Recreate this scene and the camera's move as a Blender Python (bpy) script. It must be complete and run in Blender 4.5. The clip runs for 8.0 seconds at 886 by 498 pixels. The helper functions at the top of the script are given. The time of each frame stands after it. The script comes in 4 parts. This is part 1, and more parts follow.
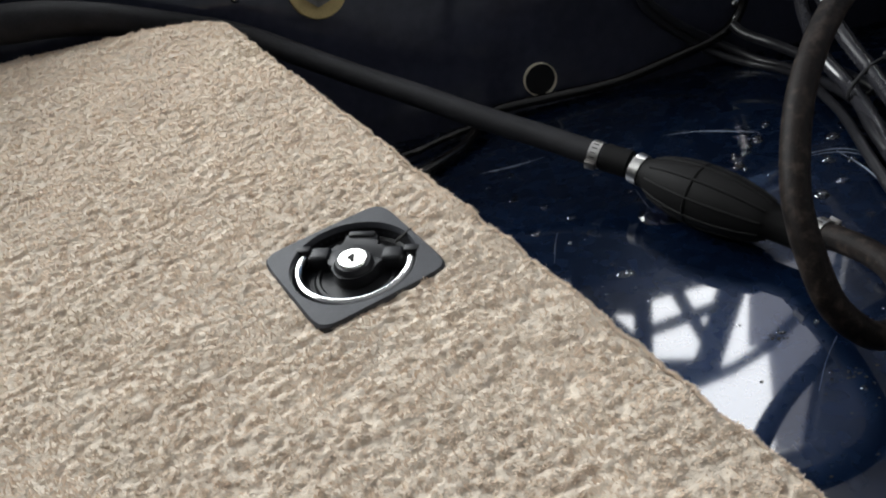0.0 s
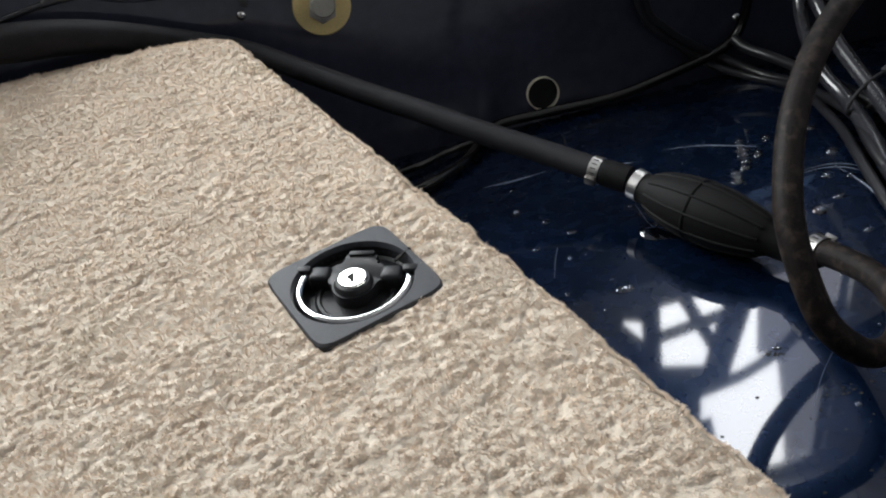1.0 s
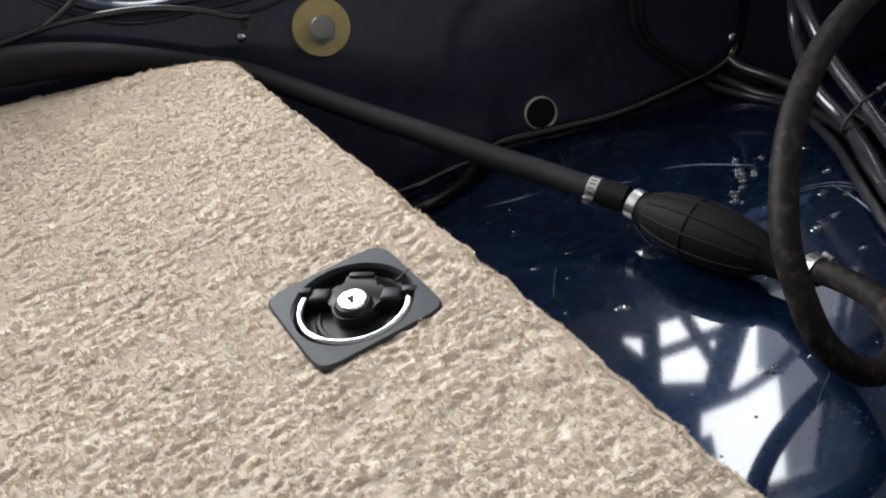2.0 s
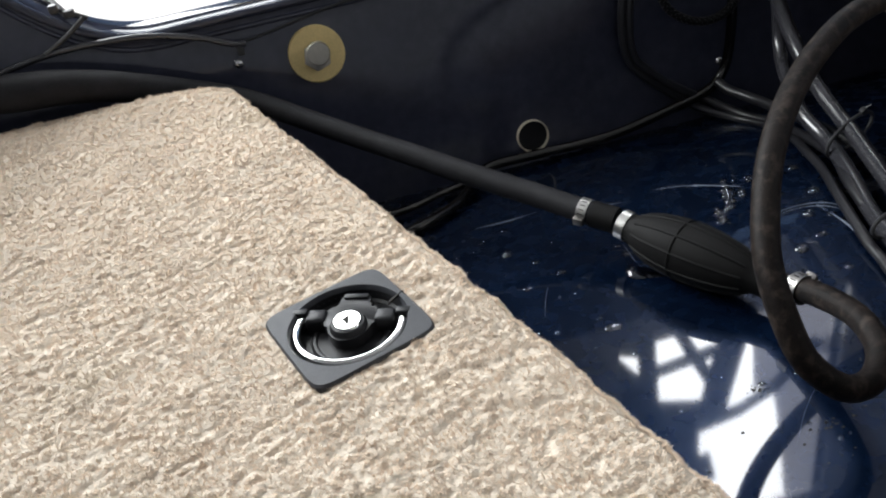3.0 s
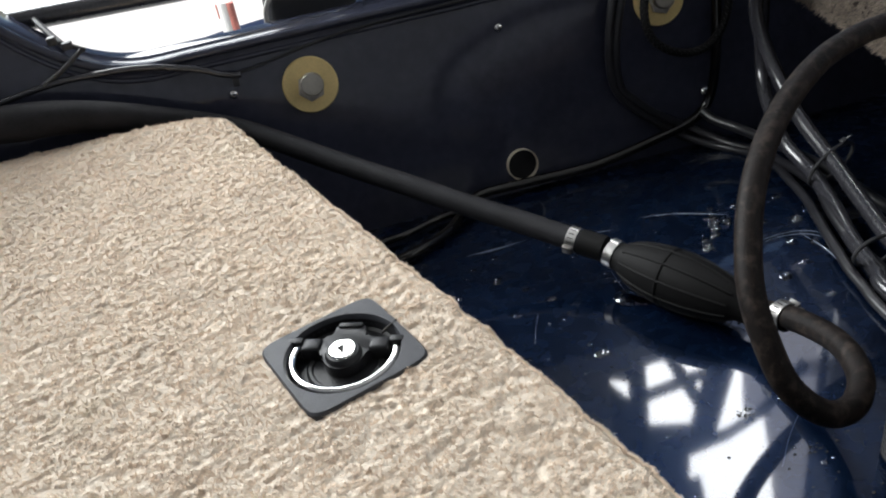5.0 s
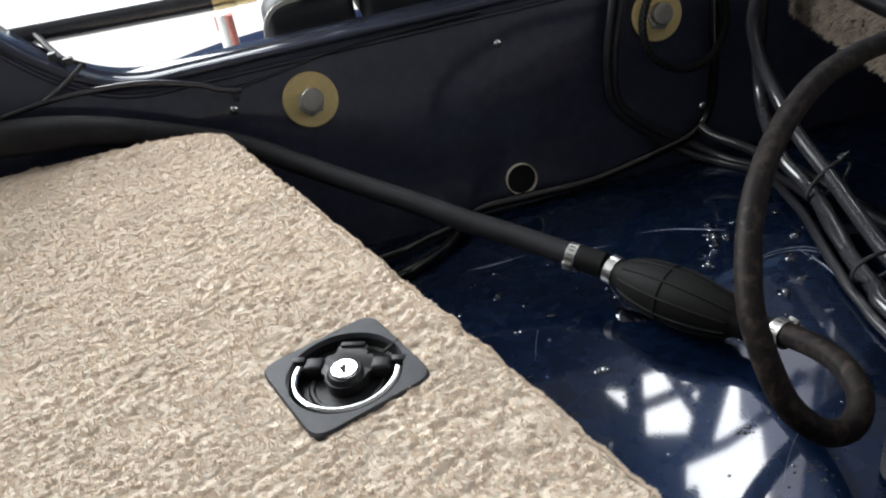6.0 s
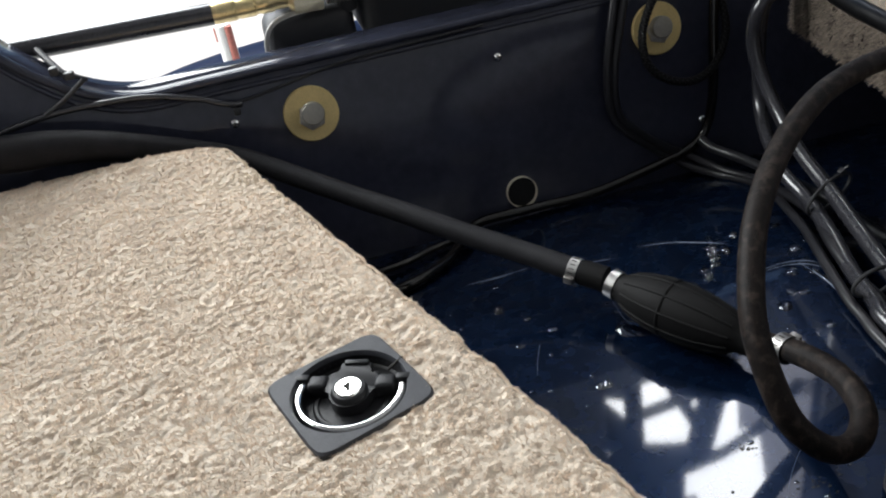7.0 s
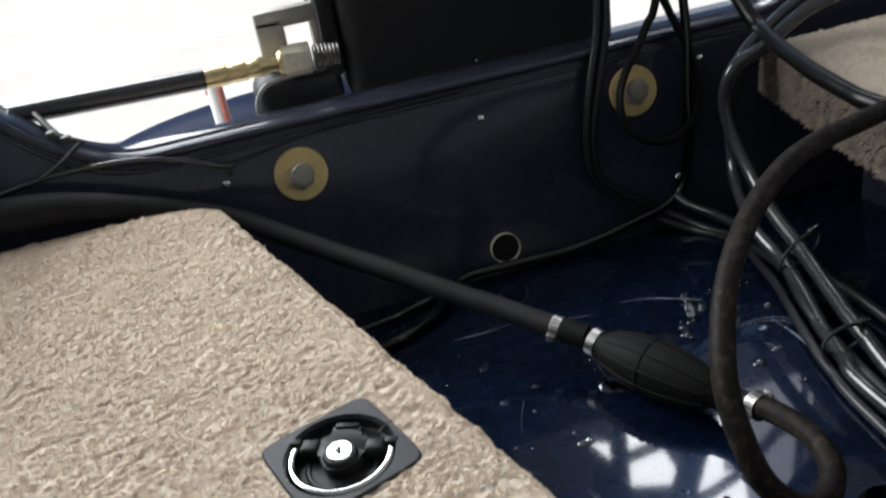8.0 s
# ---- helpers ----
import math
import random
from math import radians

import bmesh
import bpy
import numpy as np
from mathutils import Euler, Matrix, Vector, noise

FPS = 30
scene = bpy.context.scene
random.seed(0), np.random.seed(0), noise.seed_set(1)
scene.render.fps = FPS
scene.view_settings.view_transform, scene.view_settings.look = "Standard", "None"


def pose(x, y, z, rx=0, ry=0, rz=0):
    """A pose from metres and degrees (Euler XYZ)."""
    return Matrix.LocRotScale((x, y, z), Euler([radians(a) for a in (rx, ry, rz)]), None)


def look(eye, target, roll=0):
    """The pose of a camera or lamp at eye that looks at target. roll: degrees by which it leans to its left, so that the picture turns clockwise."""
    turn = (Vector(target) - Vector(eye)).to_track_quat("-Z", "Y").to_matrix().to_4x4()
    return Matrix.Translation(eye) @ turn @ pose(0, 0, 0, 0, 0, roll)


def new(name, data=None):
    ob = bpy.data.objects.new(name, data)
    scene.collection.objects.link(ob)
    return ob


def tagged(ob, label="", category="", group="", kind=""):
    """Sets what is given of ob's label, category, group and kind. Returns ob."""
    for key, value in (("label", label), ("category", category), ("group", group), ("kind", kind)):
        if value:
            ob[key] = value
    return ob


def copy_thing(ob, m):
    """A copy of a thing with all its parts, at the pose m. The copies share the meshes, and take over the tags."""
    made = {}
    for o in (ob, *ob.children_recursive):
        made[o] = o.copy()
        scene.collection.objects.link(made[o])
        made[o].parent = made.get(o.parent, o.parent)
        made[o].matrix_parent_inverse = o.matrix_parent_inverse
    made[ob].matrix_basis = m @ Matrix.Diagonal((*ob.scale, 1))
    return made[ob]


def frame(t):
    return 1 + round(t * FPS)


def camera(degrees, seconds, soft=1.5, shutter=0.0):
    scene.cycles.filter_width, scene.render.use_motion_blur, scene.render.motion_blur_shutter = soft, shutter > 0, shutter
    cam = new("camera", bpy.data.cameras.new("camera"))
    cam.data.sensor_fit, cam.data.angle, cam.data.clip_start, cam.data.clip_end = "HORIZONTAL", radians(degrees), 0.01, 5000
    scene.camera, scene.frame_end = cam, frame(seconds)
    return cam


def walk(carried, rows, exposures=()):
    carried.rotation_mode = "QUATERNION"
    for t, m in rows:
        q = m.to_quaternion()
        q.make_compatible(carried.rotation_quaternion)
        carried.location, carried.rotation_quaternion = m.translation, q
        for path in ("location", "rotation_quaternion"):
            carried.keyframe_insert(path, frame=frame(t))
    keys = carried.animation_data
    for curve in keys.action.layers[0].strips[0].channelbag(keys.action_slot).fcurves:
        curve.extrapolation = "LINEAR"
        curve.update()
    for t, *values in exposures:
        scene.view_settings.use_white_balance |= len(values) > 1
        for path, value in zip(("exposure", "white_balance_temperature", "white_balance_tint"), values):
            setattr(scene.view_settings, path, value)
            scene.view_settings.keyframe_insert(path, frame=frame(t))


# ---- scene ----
# the camera, held in the hand, slowly tilting up
cam = camera(54, 8.0, soft=2.0, shutter=0.5)
EXPOSURES = [(0.0, 0.0), (1.0, 0.12), (1.5, 0.17), (3.0, 0.42), (4.0, 0.42), (4.7, 0.36), (6.5, 0.31), (7.5, 0.10), (7.8, 0.02), (8.0, 0.02)]
PATH = [
    (0, (7e-05, -0.03985, 0.2725), (0.10313, 0.7459, -0.3374), -10.352),
    (0.5, (0.0038, -0.04205, 0.27852), (0.10206, 0.74588, -0.32936), -10.637),
    (1, (0.00721, -0.04395, 0.283), (0.10073, 0.74764, -0.32085), -10.846),
    (1.5, (0.00757, -0.04302, 0.28411), (0.10268, 0.75327, -0.31329), -10.863),
    (3, (0.00907, -0.05632, 0.29574), (0.11743, 0.75714, -0.2757), -10.907),
    (3.5, (0.01034, -0.06117, 0.29824), (0.12137, 0.75647, -0.26667), -10.868),
    (4, (0.00868, -0.06421, 0.30122), (0.12556, 0.7559, -0.25893), -10.67),
    (4.5, (0.00764, -0.0648, 0.30336), (0.13001, 0.75779, -0.25194), -10.486),
    (6, (0.00595, -0.06211, 0.31377), (0.13822, 0.76595, -0.23104), -10.122),
    (6.5, (0.00409, -0.06029, 0.31601), (0.14022, 0.77035, -0.2239), -9.96),
    (7, (0.00372, -0.05863, 0.31935), (0.14154, 0.77287, -0.21881), -10.024),
    (7.5, (0.00193, -0.06322, 0.32579), (0.14703, 0.77019, -0.20748), -9.902),
    (7.6, (0.00219, -0.06437, 0.32886), (0.15016, 0.77113, -0.20015), -9.836),
    (7.7, (0.0025, -0.06577, 0.33259), (0.15395, 0.77228, -0.19125), -9.757),
    (7.8, (0.00295, -0.06774, 0.33785), (0.15931, 0.77389, -0.17869), -9.644),
    (7.9, (0.00335, -0.06955, 0.34268), (0.16422, 0.77537, -0.16718), -9.541),
    (8, (0.00378, -0.07144, 0.34772), (0.16936, 0.77692, -0.15514), -9.433),
]
walk(cam, [(t, look(eye, aim, roll)) for t, eye, aim, roll in PATH], EXPOSURES)

# ---------------------------------------------------------------- world and light
world = bpy.data.worlds.new("sky")
scene.world = world
world.use_nodes = True
sky = world.node_tree.nodes.new("ShaderNodeTexSky")
sky.sky_type, sky.sun_disc = "NISHITA", False
sky.sun_elevation, sky.sun_rotation = radians(62), radians(175)
world.node_tree.links.new(sky.outputs[0], world.node_tree.nodes["Background"].inputs[0])
world.node_tree.nodes["Background"].inputs[1].default_value = 0.12

sun = new("sun", bpy.data.lights.new("sun", "SUN"))
sun.data.energy, sun.data.angle, sun.data.color = 5.0, radians(0.5), (1.0, 0.95, 0.88)
sun.matrix_world = look((0.4, -2.0, 4.2), (0, 0, 0))


def daylight(name, eye, target, w, h, watts, tint=(1, 1, 1)):
    """An area lamp in place of daylight through an opening of the unseen shed."""
    lamp = new(name, bpy.data.lights.new(name, "AREA"))
    lamp.data.shape, lamp.data.size, lamp.data.size_y = "RECTANGLE", w, h
    lamp.data.energy, lamp.data.color = watts, tint
    lamp.matrix_world = look(eye, target)
    return lamp


# set inside the open front, so its light falls off faster over the lid
daylight("front_daylight", (-1.15, 1.75, 1.25), (-0.30, 0.55, 0.0), 2.6, 1.2, 116, (0.965, 0.995, 1.0))
# unseen source behind the braces; its reflection gives the floor's bright patches
daylight("gable_daylight", (1.15, 2.05, 2.05), (1.15, 0, 2.05), 1.0, 1.3, 72, (0.96, 0.98, 1.0))
# added fill for the transom; no window is known on this side
daylight("side_fill", (3.75, -1.4, 1.75), (0.2, 0.7, 0.0), 2.2, 0.9, 14, (1.0, 0.93, 0.82))


# ---------------------------------------------------------------- materials
def material(name, base, rough=0.5, metal=0.0, vary=0.15, scale=40.0, bump=0.0, bump_scale=300.0, coat=0.0, second=None, island=0.0, ior=1.5, spec=0.5, through_light=0.0):
    """A surface with two scales of variation in colour and roughness, and fine relief. Scales are per metre."""
    mat = bpy.data.materials.new(name)
    mat.use_nodes = True
    tree = mat.node_tree
    add, link = tree.nodes.new, tree.links.new
    bsdf = tree.nodes["Principled BSDF"]
    where = add("ShaderNodeTexCoord")
    big, small = add("ShaderNodeTexNoise"), add("ShaderNodeTexNoise")
    for tex, s in ((big, scale), (small, scale * 9)):
        tex.inputs["Scale"].default_value, tex.inputs["Detail"].default_value = s, 4
        link(where.outputs["Object"], tex.inputs["Vector"])
    both = add("ShaderNodeMath")
    both.operation = "ADD"
    link(big.outputs["Fac"], both.inputs[0]), link(small.outputs["Fac"], both.inputs[1])
    ramp = add("ShaderNodeMapRange")
    ramp.inputs[1].default_value, ramp.inputs[2].default_value = 0.7, 1.3
    link(both.outputs[0], ramp.inputs[0])
    mix = add("ShaderNodeMix")
    mix.data_type = "RGBA"
    dark = second or tuple(c * (1 - vary) for c in base)
    mix.inputs[6].default_value, mix.inputs[7].default_value = (*dark, 1), (*(min(1, c * (1 + vary)) for c in base), 1)
    link(ramp.outputs[0], mix.inputs[0])
    out = mix.outputs[2]
    if island:
        geo, hue = add("ShaderNodeNewGeometry"), add("ShaderNodeHueSaturation")
        val = add("ShaderNodeMapRange")
        val.inputs[3].default_value, val.inputs[4].default_value = 1 - island, 1 + island
        link(geo.outputs["Random Per Island"], val.inputs[0]), link(val.outputs[0], hue.inputs["Value"])
        link(out, hue.inputs["Color"])
        out = hue.outputs[0]
    link(out, bsdf.inputs["Base Color"])
    gloss = add("ShaderNodeMapRange")
    gloss.inputs[3].default_value, gloss.inputs[4].default_value = max(0.02, rough * 0.8), min(1, rough * 1.2)
    link(small.outputs["Fac"], gloss.inputs[0]), link(gloss.outputs[0], bsdf.inputs["Roughness"])
    bsdf.inputs["Metallic"].default_value, bsdf.inputs["IOR"].default_value = metal, ior
    bsdf.inputs["Coat Weight"].default_value, bsdf.inputs["Coat Roughness"].default_value = coat, 0.03
    bsdf.inputs["Specular IOR Level"].default_value = spec
    if through_light:
        thin, blend = add("ShaderNodeBsdfTranslucent"), add("ShaderNodeMixShader")
        blend.inputs[0].default_value = through_light
        link(out, thin.inputs["Color"]), link(bsdf.outputs[0], blend.inputs[1]), link(thin.outputs[0], blend.inputs[2])
        link(blend.outputs[0], tree.nodes["Material Output"].inputs["Surface"])
    if bump:
        fine, rel = add("ShaderNodeTexNoise"), add("ShaderNodeBump")
        fine.inputs["Scale"].default_value, fine.inputs["Detail"].default_value = bump_scale, 6
        link(where.outputs["Object"], fine.inputs["Vector"]), link(fine.outputs["Fac"], rel.inputs["Height"])
        rel.inputs["Strength"].default_value, rel.inputs["Distance"].default_value = bump, 0.002
        link(rel.outputs[0], bsdf.inputs["Normal"])
    return mat


M_GELCOAT = material("blue_gelcoat", (0.0022, 0.0062, 0.0180), 0.27, vary=0.25, scale=9, bump=0.006, bump_scale=40, second=(0.0010, 0.0028, 0.0085), coat=1.0, spec=0.16)
# blue tint puts the glow round the reflected window into the gloss
M_GELCOAT.node_tree.nodes["Principled BSDF"].inputs["Specular Tint"].default_value = (0.09, 0.33, 1.0, 1)
M_GELCOAT.node_tree.nodes["Principled BSDF"].inputs["Coat Roughness"].default_value = 0.045
M_TRANSOM = material("dark_blue_gelcoat", (0.0340, 0.0375, 0.0570), 0.10, vary=0.2, scale=10, bump=0.002, bump_scale=60)
M_CARPET = material("beige_carpet_backing", (0.56, 0.485, 0.395), 0.95, vary=0.16, scale=22, bump=0.4, bump_scale=900)
M_FIBRE = material("beige_carpet_pile", (0.695, 0.573, 0.455), 0.95, vary=0.08, scale=16, island=0.08, spec=0.1, through_light=0.28)
M_RUBBER = material("black_rubber_hose", (0.0150, 0.0150, 0.0172), 0.65, vary=0.35, scale=60, bump=0.25, bump_scale=1500, spec=0.16)
M_WORN = material("worn_rubber_hose", (0.0105, 0.0072, 0.0060), 0.55, vary=0.5, scale=85, bump=0.25, bump_scale=900, second=(0.0028, 0.0027, 0.0028), spec=0.14)
M_BULB = material("matte_black_rubber", (0.0056, 0.0055, 0.0056), 0.62, vary=0.25, scale=50, bump=0.2, bump_scale=1500, spec=0.15)
M_VINYL = material("black_vinyl", (0.028, 0.028, 0.033), 0.25, vary=0.25, scale=40, bump=0.015, bump_scale=300, coat=0.6)
M_CABLE = material("matte_black_cable", (0.0045, 0.0045, 0.005), 0.32, vary=0.25, scale=40, spec=0.3)
M_SHEATH = material("satin_black_sheath", (0.016, 0.016, 0.019), 0.34, vary=0.25, scale=40, bump=0.02, bump_scale=300, spec=0.45)
M_GLOSSY = material("glossy_dark_tube", (0.006, 0.005, 0.004), 0.13, vary=0.25, scale=40, bump=0.01, bump_scale=200, spec=0.6)
M_NUT = material("brassy_plated_steel", (0.72, 0.66, 0.52), 0.35, metal=1, vary=0.15, scale=150)
# brown backing, darkened for the shade on the second lid's side
M_JUTE = material("shaded_brown_backing", (0.075, 0.060, 0.048), 0.95, vary=0.3, scale=150, bump=0.3, bump_scale=900)
M_NYLON = material("black_nylon", (0.030, 0.030, 0.032), 0.4, vary=0.2, scale=200)
M_PLASTIC = material("dark_grey_plastic", (0.0350, 0.0365, 0.0420), 0.50, vary=0.2, scale=60, bump=0.12, bump_scale=2500, spec=0.32)
M_BLACKPL = material("black_plastic", (0.0110, 0.0110, 0.0122), 0.42, vary=0.2, scale=90, bump=0.05, bump_scale=1500, spec=0.25)
M_STEEL = material("stainless_steel", (0.58, 0.57, 0.55), 0.36, metal=1, vary=0.12, scale=200)
M_CHROME = material("polished_steel", (0.86, 0.85, 0.83), 0.16, metal=1, vary=0.05, scale=150)
M_DULL = material("zinc_plated_steel", (0.55, 0.53, 0.50), 0.42, metal=0.85, vary=0.2, scale=220, bump=0.1, bump_scale=1800)
M_BRASS = material("yellow_brass", (0.74, 0.60, 0.33), 0.34, metal=1, vary=0.2, scale=120)
M_YELLOW = material("yellowed_nylon", (0.74, 0.57, 0.25), 0.5, vary=0.12, scale=60, bump=0.05, bump_scale=900)
M_BOLT = material("grey_bolt_head", (0.40, 0.38, 0.33), 0.4, metal=0.6, vary=0.15, scale=200)
M_IVORY = material("ivory_plastic_tube", (0.62, 0.56, 0.44), 0.45, vary=0.15, scale=120)
M_ENGINE = material("black_engine_paint", (0.007, 0.008, 0.011), 0.55, vary=0.25, scale=25, bump=0.1, bump_scale=300)
M_GREY = material("grey_cast_metal", (0.42, 0.41, 0.39), 0.45, metal=0.3, vary=0.15, scale=60, bump=0.1, bump_scale=500)
# for the unseen shed; base raised to bounce fill into dark parts
M_SHED = material("unseen_shed_boards", (0.40, 0.405, 0.42), 0.85, vary=0.3, scale=4, bump=0.3, bump_scale=30)
M_BEAM = material("dark_steel_beam", (0.03, 0.03, 0.035), 0.6, vary=0.2, scale=10)
M_GROUND = material("pale_concrete", (0.62, 0.60, 0.57), 0.9, vary=0.08, scale=1.5, bump=0.2, bump_scale=40)
M_NAVY = material("navy_hull_paint", (0.003, 0.008, 0.030), 0.5, vary=0.2, scale=8, spec=0.12)
M_RED = material("faded_red_paint", (0.74, 0.27, 0.22), 0.55, vary=0.25, scale=60)
M_WHITE = material("white_paint", (0.78, 0.77, 0.74), 0.5, vary=0.06, scale=40)
M_SCUFF = material("pale_scuff", (0.16, 0.19, 0.25), 0.5, vary=0.4, scale=120)
M_TARNISH = material("tarnished_steel", (0.16, 0.15, 0.14), 0.42, metal=0.8, vary=0.3, scale=220, bump=0.1, bump_scale=1800)
# frayed carpet yarn with the unlit side's shade in its colour
M_FRAY = material("shaded_frayed_yarn", (0.20, 0.165, 0.135), 0.95, vary=0.3, scale=60, island=0.35, spec=0.1)
M_BAND = material("dull_clamp_steel", (0.30, 0.29, 0.28), 0.40, metal=1, vary=0.3, scale=200)
# grit; also painted in for the shade in slots, keyhole and crack
M_GRIT_RECESS = material("dark_grit_and_recess", (0.02, 0.018, 0.015), 0.9, vary=0.4, scale=300)


def soiled(mat, colour, scale, low, high, most):
    """Worn-in stains with soft outlines, mixed over the colour of a surface."""
    tree = mat.node_tree
    add, link = tree.nodes.new, tree.links.new
    bsdf = tree.nodes["Principled BSDF"]
    before = bsdf.inputs["Base Color"].links[0].from_socket
    where, tex, span, mix = add("ShaderNodeTexCoord"), add("ShaderNodeTexNoise"), add("ShaderNodeMapRange"), add("ShaderNodeMix")
    mix.data_type = "RGBA"
    tex.inputs["Scale"].default_value, tex.inputs["Detail"].default_value = scale, 5
    span.inputs[1].default_value, span.inputs[2].default_value, span.inputs[4].default_value = low, high, most
    link(where.outputs["Object"], tex.inputs["Vector"]), link(tex.outputs["Fac"], span.inputs[0]), link(span.outputs[0], mix.inputs[0])
    link(before, mix.inputs[6])
    mix.inputs[7].default_value = (*colour, 1)
    for old in [k for k in tree.links if k.from_socket == before and k.to_node != mix]:
        if old.to_node.bl_idname in ("ShaderNodeBsdfPrincipled", "ShaderNodeBsdfTranslucent"):
            link(mix.outputs[2], old.to_socket)


soiled(M_FIBRE, (0.34, 0.30, 0.20), 11, 0.56, 0.72, 0.45)
soiled(M_FIBRE, (0.30, 0.25, 0.19), 46, 0.60, 0.75, 0.40)
soiled(M_WORN, (0.050, 0.038, 0.031), 150, 0.50, 0.70, 0.7)


def water():
    mat = bpy.data.materials.new("clear_water")
    mat.use_nodes = True
    bsdf = mat.node_tree.nodes["Principled BSDF"]
    bsdf.inputs["Base Color"].default_value = (0.9, 0.95, 1, 1)
    bsdf.inputs["Roughness"].default_value, bsdf.inputs["IOR"].default_value = 0.02, 1.4
    bsdf.inputs["Transmission Weight"].default_value = 1.0
    bsdf.inputs["Coat Weight"].default_value, bsdf.inputs["Coat IOR"].default_value = 1.0, 1.7
    return mat


M_WATER = water()


# ---------------------------------------------------------------- mesh helpers
def part(name, bm, mat, parent=None, label="", smooth=True, m=None):
    """Links a bmesh as one mesh object under a thing or a part."""
    mesh = bpy.data.meshes.new(name)
    bmesh.ops.recalc_face_normals(bm, faces=bm.faces)
    bm.to_mesh(mesh)
    bm.free()
    return meshed(name, mesh, mat, parent, label, smooth, m)


def meshed(name, mesh, mat, parent=None, label="", smooth=True, m=None):
    mesh.materials.append(mat)
    if smooth:
        mesh.polygons.foreach_set("use_smooth", [True] * len(mesh.polygons))
        mesh.set_sharp_from_angle(angle=radians(40))
    ob = new(name, mesh)
    if parent:
        ob.parent = parent
    if m:
        ob.matrix_basis = m
    return tagged(ob, label)


def thing(name, m=None, label="", category="", group="", kind=""):
    ob = new(name)
    ob.empty_display_size = 0.02
    if m:
        ob.matrix_basis = m
    return tagged(ob, label, category, group, kind)


def box(size, at=(0, 0, 0), bevel=0.0, seg=2):
    bm = bmesh.new()
    bmesh.ops.create_cube(bm, size=1)
    bmesh.ops.scale(bm, vec=size, verts=bm.verts)
    if bevel:
        bmesh.ops.bevel(bm, geom=bm.edges[:], offset=bevel, segments=seg, profile=0.5, affect="EDGES")
    bmesh.ops.translate(bm, vec=at, verts=bm.verts)
    return bm


def lathe(profile, seg=32, m=None):
    """A turned shape round z from (radius, z) pairs."""
    bm = bmesh.new()
    rings = []
    for r, z in profile:
        if r < 1e-6:
            rings.append([bm.verts.new((0, 0, z))])
        else:
            rings.append([bm.verts.new((r * math.cos(a), r * math.sin(a), z)) for a in (2 * math.pi * k / seg for k in range(seg))])
    for a, b in zip(rings, rings[1:]):
        for k in range(seg):
            k2 = (k + 1) % seg
            if len(a) == 1 and len(b) > 1:
                bm.faces.new((a[0], b[k], b[k2]))
            elif len(b) == 1 and len(a) > 1:
                bm.faces.new((a[k], a[k2], b[0]))
            elif len(a) > 1:
                bm.faces.new((a[k], a[k2], b[k2], b[k]))
    if m:
        bmesh.ops.transform(bm, matrix=m, verts=bm.verts)
    return bm


def prism(outline, z0, z1, bevel=0.0):
    """A plate of the given outline between two heights."""
    bm = bmesh.new()
    low = [bm.verts.new((x, y, z0)) for x, y in outline]
    high = [bm.verts.new((x, y, z1)) for x, y in outline]
    bm.faces.new(low[::-1])
    top = bm.faces.new(high)
    n = len(outline)
    for k in range(n):
        bm.faces.new((low[k], low[(k + 1) % n], high[(k + 1) % n], high[k]))
    if bevel:
        bmesh.ops.bevel(bm, geom=list(top.edges), offset=bevel, segments=2, profile=0.5, affect="EDGES")
    return bm


def glide(points, step=0.004, closed=False):
    """Even points on a smooth curve through the given ones."""
    p = [Vector(q) for q in points]
    if len(p) == 2:
        p = [p[0], (p[0] + p[1]) / 2, p[1]]
    p = [p[0] * 2 - p[1], *p, p[-1] * 2 - p[-2]]
    out = []
    for a, b, c, d in zip(p, p[1:], p[2:], p[3:]):
        n = max(2, int((c - b).length / step))
        for k in range(n):
            t = k / n
            out.append(0.5 * (2 * b + (c - a) * t + (2 * a - 5 * b + 4 * c - d) * t * t + (3 * b - a - 3 * c + d) * t ** 3))
    out.append(p[-2])
    return out


def tube(points, radius, seg=14, step=0.004, wall=0.0, smooth=True):
    """A hose along a curve; radius is a number or a function of the share of the length (0 to 1)."""
    path = glide(points, step) if smooth else [Vector(q) for q in points]
    bm = bmesh.new()
    size = radius if callable(radius) else (lambda s: radius)
    side = None
    rings = []
    for k, at in enumerate(path):
        ahead = (path[min(k + 1, len(path) - 1)] - path[max(k - 1, 0)]).normalized()
        if side is None:
            side = ahead.orthogonal().normalized()
        side = (side - ahead * side.dot(ahead)).normalized()
        up = ahead.cross(side)
        r = size(k / (len(path) - 1))
        rings.append([bm.verts.new(at + r * (math.cos(a) * side + math.sin(a) * up)) for a in (2 * math.pi * j / seg for j in range(seg))])
    for a, b in zip(rings, rings[1:]):
        for j in range(seg):
            bm.faces.new((a[j], a[(j + 1) % seg], b[(j + 1) % seg], b[j]))
    for ring, flip in ((rings[0], True), (rings[-1], False)):
        bm.faces.new(ring[::-1] if flip else ring)
    return bm


def join(*bms):
    out = bmesh.new()
    for bm in bms:
        mesh = bpy.data.meshes.new("tmp")
        bm.to_mesh(mesh)
        bm.free()
        out.from_mesh(mesh)
        bpy.data.meshes.remove(mesh)
    return out


def along(a, b):
    """A pose at a whose z axis points to b."""
    a, b = Vector(a), Vector(b)
    return Matrix.Translation(a) @ (b - a).to_track_quat("Z", "Y").to_matrix().to_4x4()


